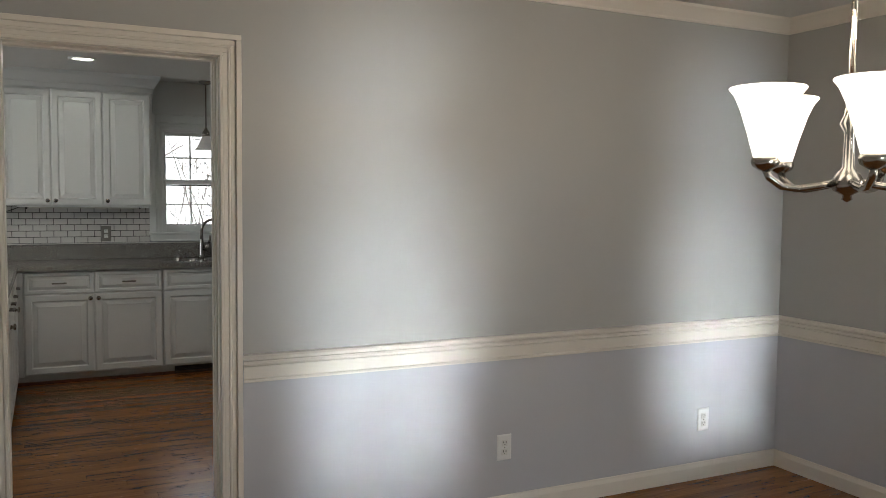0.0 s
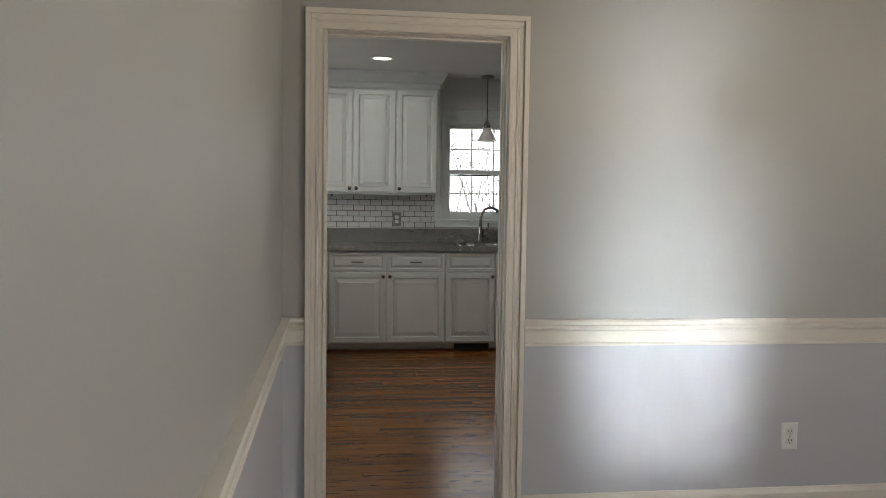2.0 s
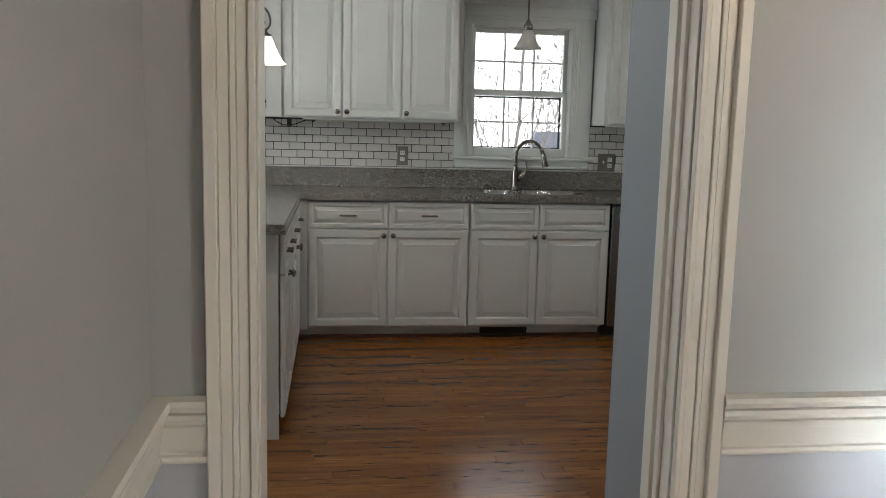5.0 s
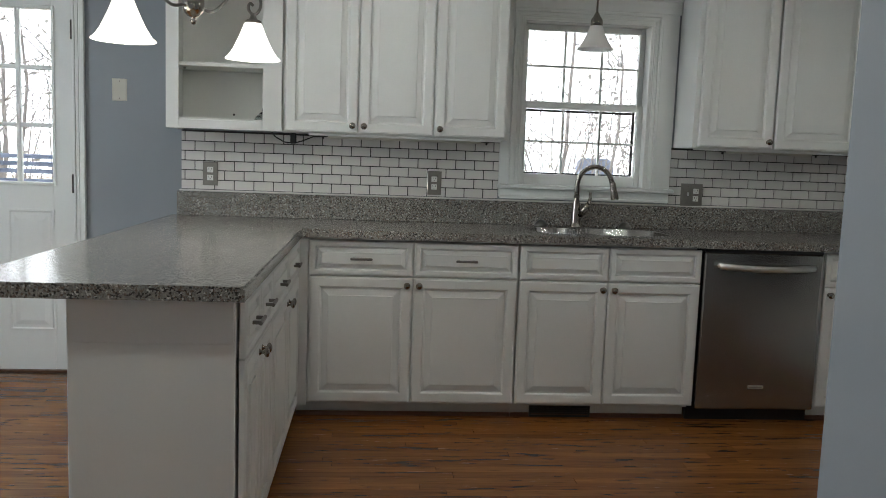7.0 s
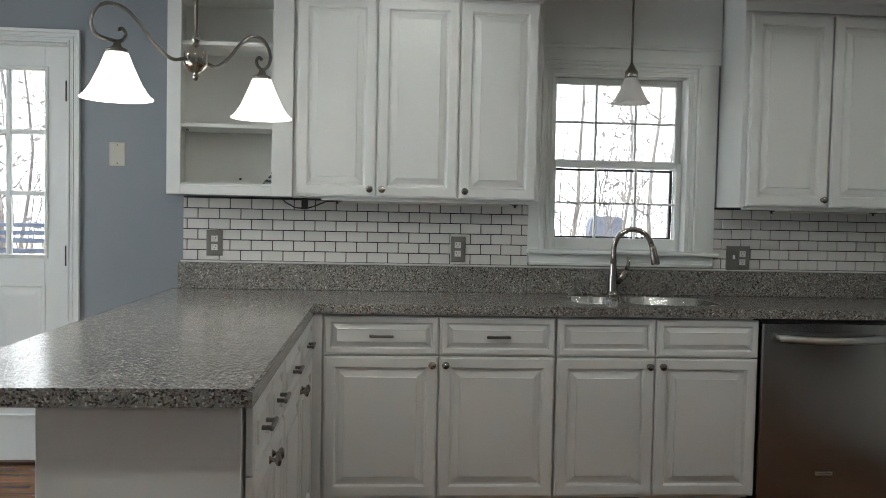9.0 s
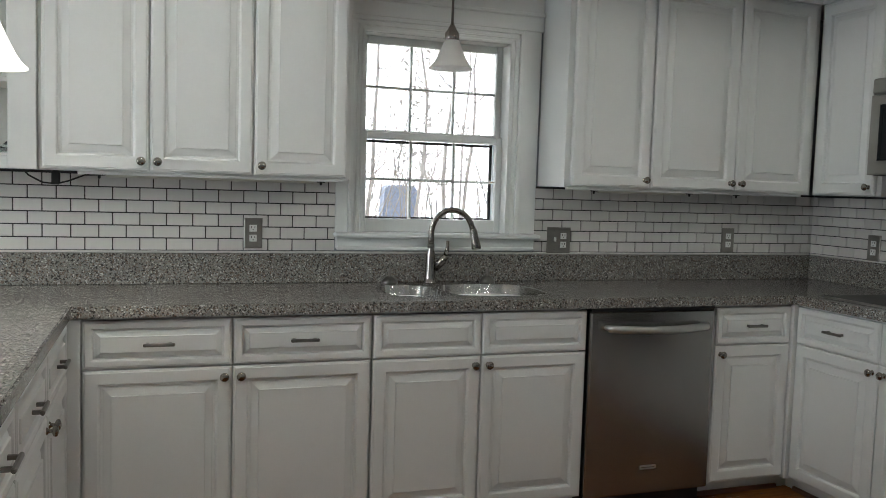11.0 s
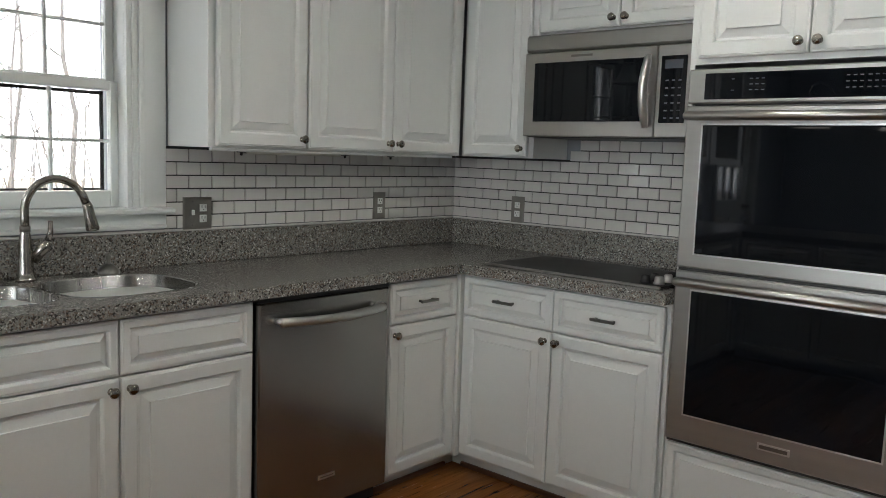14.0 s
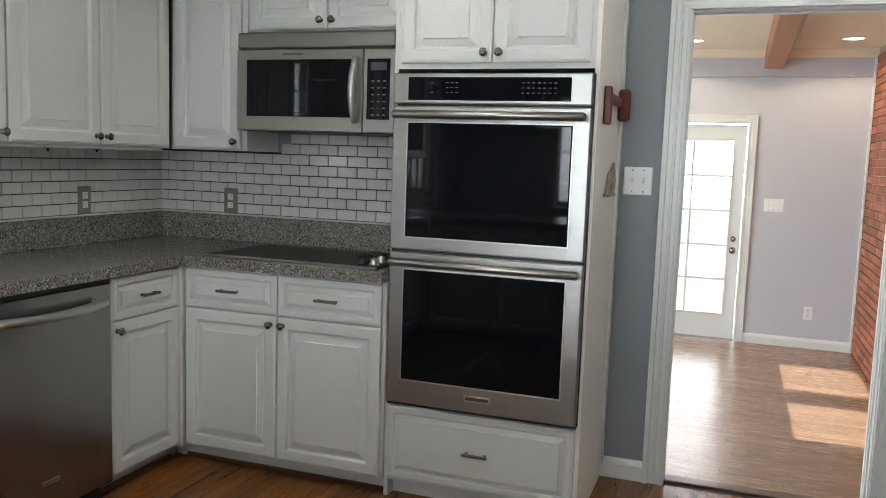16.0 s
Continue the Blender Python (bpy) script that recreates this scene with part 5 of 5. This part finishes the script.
for k in range(5):
    a = radians(72 * k + 160)
    c, s = math.cos(a), math.sin(a)
    arm = part("arm", Geo().tube([(c * r, s * r, z) for r, z in ((0.03, 1.545), (0.07, 1.537), (0.12, 1.53), (0.16, 1.535), (0.19, 1.555), (0.20, 1.575))], 0.0085, 10), NICKEL, ch)
    part("cup", Geo().lathe([(0.012, 1.57), (0.028, 1.58), (0.032, 1.592), (0.028, 1.6)], (c * 0.2, s * 0.2, 0), 16), NICKEL, arm)
    part("shade", Geo().lathe([(r, 1.755 - z) for r, z in bell(0.084, 0.165)], (c * 0.2, s * 0.2, 0), 26, closed=True), SHADE_DINING, arm, "lit white glass bell shade")


def recessed(x, y, z):
    c = thing("recessed_light", "lit round recessed ceiling lamp; most of these are added fill", "ceiling lamp", pose(x, y, z), "recessed ceiling lamps")
    part("trim_ring", Geo().lathe([(0.095, 0), (0.094, -0.006), (0.078, -0.009), (0.074, -0.001)], (0, 0, 0), 28, closed=True), TRIM_WHITE, c)
    part("lens", Geo().lathe([(0.0745, -0.002), (0, -0.003)], (0, 0, 0), 28), CAN_GLOW, c)


# the added fill lamps get a ceiling fitting as well
for cx, cy in CAN_FILL_KITCHEN:
    recessed(cx, cy, CZ)
for cx, cy in CAN_FILL_FAMILY:
    recessed(cx, cy, 2.45)


# ---- plates, vents and small things ----
def outlet(m, plate, w=0.075, h=0.12, gangs=("socket",), label="", name="wall_outlet"):
    o = thing(name, label, "outlet" if "socket" in gangs else "switch", m)
    part("plate", Geo().rings(w, h, [(0, 0), (0, 0.003), (0.005, 0.006), (0.01, 0.006)], -w / 2, -h / 2), plate, o)
    for i, kind in enumerate(gangs):
        x = (i - (len(gangs) - 1) / 2) * 0.046
        if kind == "socket":
            for z in (0.021, -0.021):
                s = part("socket", Geo().rings(0.031, 0.029, [(0, 0), (0, 0.0075), (0.003, 0.0085), (0.006, 0.0085)], x - 0.0155, z - 0.0145), SOCKET, o)
                part("slot", Geo().box(x - 0.008, -0.0092, z, x - 0.0055, -0.0084, z + 0.009).box(x + 0.0055, -0.0092, z, x + 0.008, -0.0084, z + 0.009).box(x - 0.002, -0.0092, z - 0.009, x + 0.002, -0.0084, z - 0.005), BLACK, s)
        elif kind == "toggle":
            part("toggle", Geo().box(x - 0.005, -0.016, -0.006, x + 0.005, -0.0055, 0.014, 0.002), SOCKET, o)
            part("toggle_frame", Geo().box(x - 0.009, -0.0068, -0.017, x + 0.009, -0.0055, 0.017, 0.0005), plate, o)
        for z in ((0.045, -0.045) if kind != "socket" else (0.0,)):
            part("screw", Geo().lathe([(0.0035, 0.0055), (0.003, 0.0072), (0, 0.0075)], (x, 0, z), 8, "Y"), DARK_NICKEL, o)
    return o


TF = WY - 0.0125    # face of the tiles
outlet(pose(1.899, DY, 0.347), PLATE_WHITE, label="white outlet on the dining room wall below the chair rail")
outlet(pose(3.11, DY, 0.345), PLATE_WHITE, label="white outlet on the dining room wall below the chair rail")
outlet(pose(-0.732, TF, 1.172), PLATE_STEEL, 0.078, 0.125, label="outlet with a pewter plate on the tiles")
outlet(pose(0.460, TF, 1.162), PLATE_STEEL, 0.078, 0.128, label="outlet with a pewter plate on the tiles")
outlet(pose(1.903, TF, 1.144), PLATE_STEEL, 0.125, 0.125, ("toggle", "socket"), "double pewter plate with switch and outlet")
outlet(pose(2.882, TF, 1.152), PLATE_STEEL, 0.078, 0.128, label="outlet with a pewter plate on the tiles")
outlet(pose(RX - 0.0125, 7.485, 1.148, 0, 0, WEST), PLATE_STEEL, 0.078, 0.128, label="outlet with a pewter plate on the tiles")
outlet(pose(-1.24, DWY, 1.60), PLATE, 0.078, 0.118, ("blank",), "ivory blank cover plate on the grey wall", "wall_plate")
outlet(pose(RX, 5.484, 1.333, 0, 0, WEST), PLATE_WHITE, 0.118, 0.118, ("toggle", "toggle"), "white double switch plate beside the doorway", "light_switch")
outlet(pose(FX, 4.763, 1.077, 0, 0, WEST), PLATE_WHITE, 0.165, 0.118, ("toggle", "toggle", "toggle"), "white triple switch plate", "light_switch")
outlet(pose(FX, 4.41, 0.128, 0, 0, WEST), PLATE_WHITE, label="white outlet low on the family room wall")

ve = thing("floor_register", "dark heating register in the toe kick", "vent", pose(0.935, FY + 0.042, FL))
part("frame", Geo().box(0, 0, 0.002, 0.31, 0.006, 0.012, 0.001).box(0, 0, 0.058, 0.31, 0.006, 0.07, 0.001).box(0, 0, 0.012, 0.012, 0.006, 0.058, 0.001).box(0.298, 0, 0.012, 0.31, 0.006, 0.058, 0.001), BLACK, ve)
part("backing", Geo().box(0.012, 0.007, 0.012, 0.298, 0.012, 0.058), BLACK, ve)
for k in range(4):
    part("slat", Geo().box(0.012, 0.001, 0.018 + 0.011 * k, 0.298, 0.006, 0.0235 + 0.011 * k, 0.001), BLACK, ve)

cb = thing("under_cabinet_cable", "black cable loop and plug under the wall cabinet", "cable", pose(-0.31, 7.80, UB))
part("cord", Geo().tube([(-0.09, 0, -0.001), (-0.075, 0.02, -0.022), (-0.03, 0.04, -0.048), (0.02, 0.05, -0.052), (0.06, 0.05, -0.040), (0.12, 0.04, -0.015), (0.19, 0.03, -0.012), (0.22, 0.02, -0.003)], 0.0035, 8), CABLE, cb)
part("plug", Geo().box(0.0, 0.045, -0.055, 0.03, 0.07, -0.0, 0.004), CABLE, cb)
for x in (-0.15, 0.70, 1.98, 2.505, 2.78):
    solid("cabinet_light_clip", Geo().box(x, 7.74, UB - 0.016, x + 0.035, 7.765, UB - 0.0005, 0.004).lathe([(0.006, 0), (0.005, -0.012), (0, -0.014)], (x + 0.017, 7.752, UB - 0.014), 10), CABLE, "small black light clip under the wall cabinet", "clip", "clips under the cabinets")
for sx0, sx1 in ((-0.11, 0.69), (2.02, 2.5)):
    solid("under_cabinet_strip", Geo().box(sx0, 7.75, UB - 0.022, sx1, 7.785, UB - 0.0005, 0.003), PLATE, "slim pale strip lamp under the wall cabinet", "strip lamp", "strip lamps")

SY = TY0
rh = thing("paper_towel_holder", "red-stained wooden holder on the oven cabinet side", "holder", pose(2.97, SY - 0.0005, 1.63))
part("back_rail", Geo().box(0, -0.018, 0.0, 0.36, 0, 0.038, 0.004), RED_WOOD, rh)
part("arm", Geo().box(-0.012, -0.03, -0.085, 0.01, 0, 0.055, 0.006), RED_WOOD, rh)
part("arm", Geo().box(0.36, -0.05, -0.055, 0.38, 0, 0.075, 0.012), RED_WOOD, rh)
ho = thing("metal_key_hook", "small pewter figure hook on the cabinet side", "hook", pose(3.16, SY - 0.0005, 1.28))
part("base", Geo().box(-0.09, -0.022, -0.008, 0.10, 0, 0.002, 0.003), PEWTER, ho)
part("figure", Geo().tube([(-0.05, -0.012, 0.0), (-0.06, -0.014, 0.04), (-0.045, -0.014, 0.075), (-0.01, -0.012, 0.085), (0.01, -0.012, 0.05), (0.0, -0.012, 0.0)], 0.010, 8).tube([(0.03, -0.012, 0.0), (0.05, -0.012, 0.05), (0.045, -0.012, 0.10), (0.06, -0.012, 0.125)], [0.012, 0.014, 0.010, 0.004], 8).tube([(-0.02, -0.012, 0.0), (0.0, -0.016, 0.03), (0.03, -0.012, 0.045)], 0.011, 8), PEWTER, ho)

# family room
solid("ceiling_beam", Geo().box(3.57, 4.776, 2.28, FX - 0.001, 4.932, 2.4495, 0.008), BEAM_WOOD, "stained wooden beam under the cream ceiling", "beam")

# ---- pieces: bricks, tiles, floor boards ----
brick_wall = structure("wall_family_south", Geo().box(3.56, 3.85, FZ, FX, 4.018, 2.6), MORTAR, "red brick fireplace wall")
bmesh_full = Geo().box(0, 0, 0, 0.196, 0.02, 0.058, 0.004).mesh("brick")
bmesh_half = Geo().box(0, 0, 0, 0.094, 0.02, 0.058, 0.004).mesh("brick_half")
for r in range(38):
    x, first = FX - 0.004, True
    while x > 6.35:
        half = first and r % 2
        wd = 0.094 if half else 0.196
        me = bmesh_half if half else bmesh_full
        part("brick", me, BRICK, brick_wall, "", pose(x - wd, 4.0185, FZ + 0.004 + 0.068 * r))
        x, first = x - wd - 0.010, False
strip = structure("corner_trim", Geo().box(FX - 0.03, 4.0386, FZ, FX - 0.0005, 4.058, 2.375, 0.003), TRIM_WHITE, "white corner strip beside the brick")

TW, TH, TG = 0.0985, 0.0465, 0.0043
tile_cache = {}


def tile_mesh(w, h):
    key = (round(w, 3), round(h, 3))
    if key not in tile_cache:
        tile_cache[key] = Geo().box(0, -0.008, 0, w, 0, h, 0.0016).mesh("tile")
    return tile_cache[key]


def tile_field(name, m, width, z0, rows, top, shift, skip=None):
    """Running bond of glazed tiles, local x along the wall, facing -y, on a grout bed."""
    bed = structure(name, Geo().box(0, -0.0055, z0, width, -0.0005, top(0) if skip is None else z0 + 0.001), GROUT, "white subway tiles with dark grout above the worktop")
    bed.matrix_world = m
    if skip is not None:
        bm = Geo().box(0, -0.0055, z0, width, -0.0005, top(0)).box(skip, -0.0055, top(0) + 0.0002, width, -0.0005, top(width))
        bed.data = bm.mesh("grout")
        bed.data.materials.append(GROUT)
    for r in range(rows):
        z = z0 + 0.002 + r * (TH + TG)
        x = -((shift + (r % 2) * 0.5) % 1.0) * (TW + TG)
        while x < width - 0.006:
            a, b = max(x, 0.0005), min(x + TW, width - 0.0005)
            t1 = min(z + TH, top(0.5 * (a + b)) - 0.001)
            if b - a > 0.006 and t1 - z > 0.006:
                part("tile", tile_mesh(b - a, t1 - z), TILE, bed, "", pose(a, -0.0045, z))
            x += TW + TG


Z0 = ST + 0.011
tile_field("backsplash_left", pose(-0.883, WY, 0), 1.694, Z0, 8, lambda x: UB - 0.001, 0.3)
tile_field("backsplash_right", pose(1.772, WY, 0), RX - 1.772 - 0.001, Z0, 8, lambda x: UB - 0.001, 0.55)
tile_field("backsplash_side", pose(RX, WY - 0.0135, 0, 0, 0, WEST), WY - 0.0135 - 6.36, Z0, 9, lambda x: 1.4905 if x > 0.75 else UB - 0.001, 0.1, 0.76)


def boards(floor, x0, x1, y0, y1, z, mt, joined, name="board", along_y=False):
    """Strips of random length along x; each an object under the floor, or all in one part."""
    g = Geo()
    cache = {}
    turn = Matrix()
    if along_y:
        turn = pose(x1, y0, 0, 0, 0, 90)
        x0, x1, y0, y1 = 0.0, y1 - y0, 0.0, x1 - x0
    y = y0
    while y < y1 - 0.004:
        wd = min(BW - 0.0004, y1 - y)
        x = x0 - rnd.uniform(0, 1.2)
        while x < x1:
            ln = rnd.choice((0.9, 1.2, 1.5, 1.8))
            a, b = max(x, x0), min(x + ln, x1)
            if b - a > 0.02:
                if joined:
                    g.box(a, y, z - 0.011, b - 0.0006, y + wd, z, 0.0004)
                else:
                    key = (round(b - a, 3), round(wd, 4))
                    if key not in cache:
                        cache[key] = board_mesh(b - a - 0.001, wd)
                    part(name, cache[key], mt, floor, "", turn @ pose(a, y, z))
            x += ln
        y += BW
    if joined:
        ob = part(name + "s", g, mt, floor, "", turn)
        ob["kind"] = "stuff"


kf, df, ff = bpy.data.objects["floor_kitchen"], bpy.data.objects["floor_dining"], bpy.data.objects["floor_family"]
boards(kf, -0.70, 3.436, 3.90, 7.42, FL, FLOOR, False)
boards(kf, LX, -0.70, KY, DWY, FL, FLOOR_FAR, True)
boards(kf, -0.70, 3.50, DY, 3.90, FL, FLOOR_FAR, True)
boards(df, DX0, DX1, DB, DY, FL, FLOOR_FAR, True)
boards(ff, 3.576, FX, 4.04, 5.97, FZ, FLOOR_FAMILY, False, along_y=True)
boards(ff, 3.576, FX, 5.97 + 0.0005, 7.9, FZ, FLOOR_FAMILY_FAR, True, along_y=True)
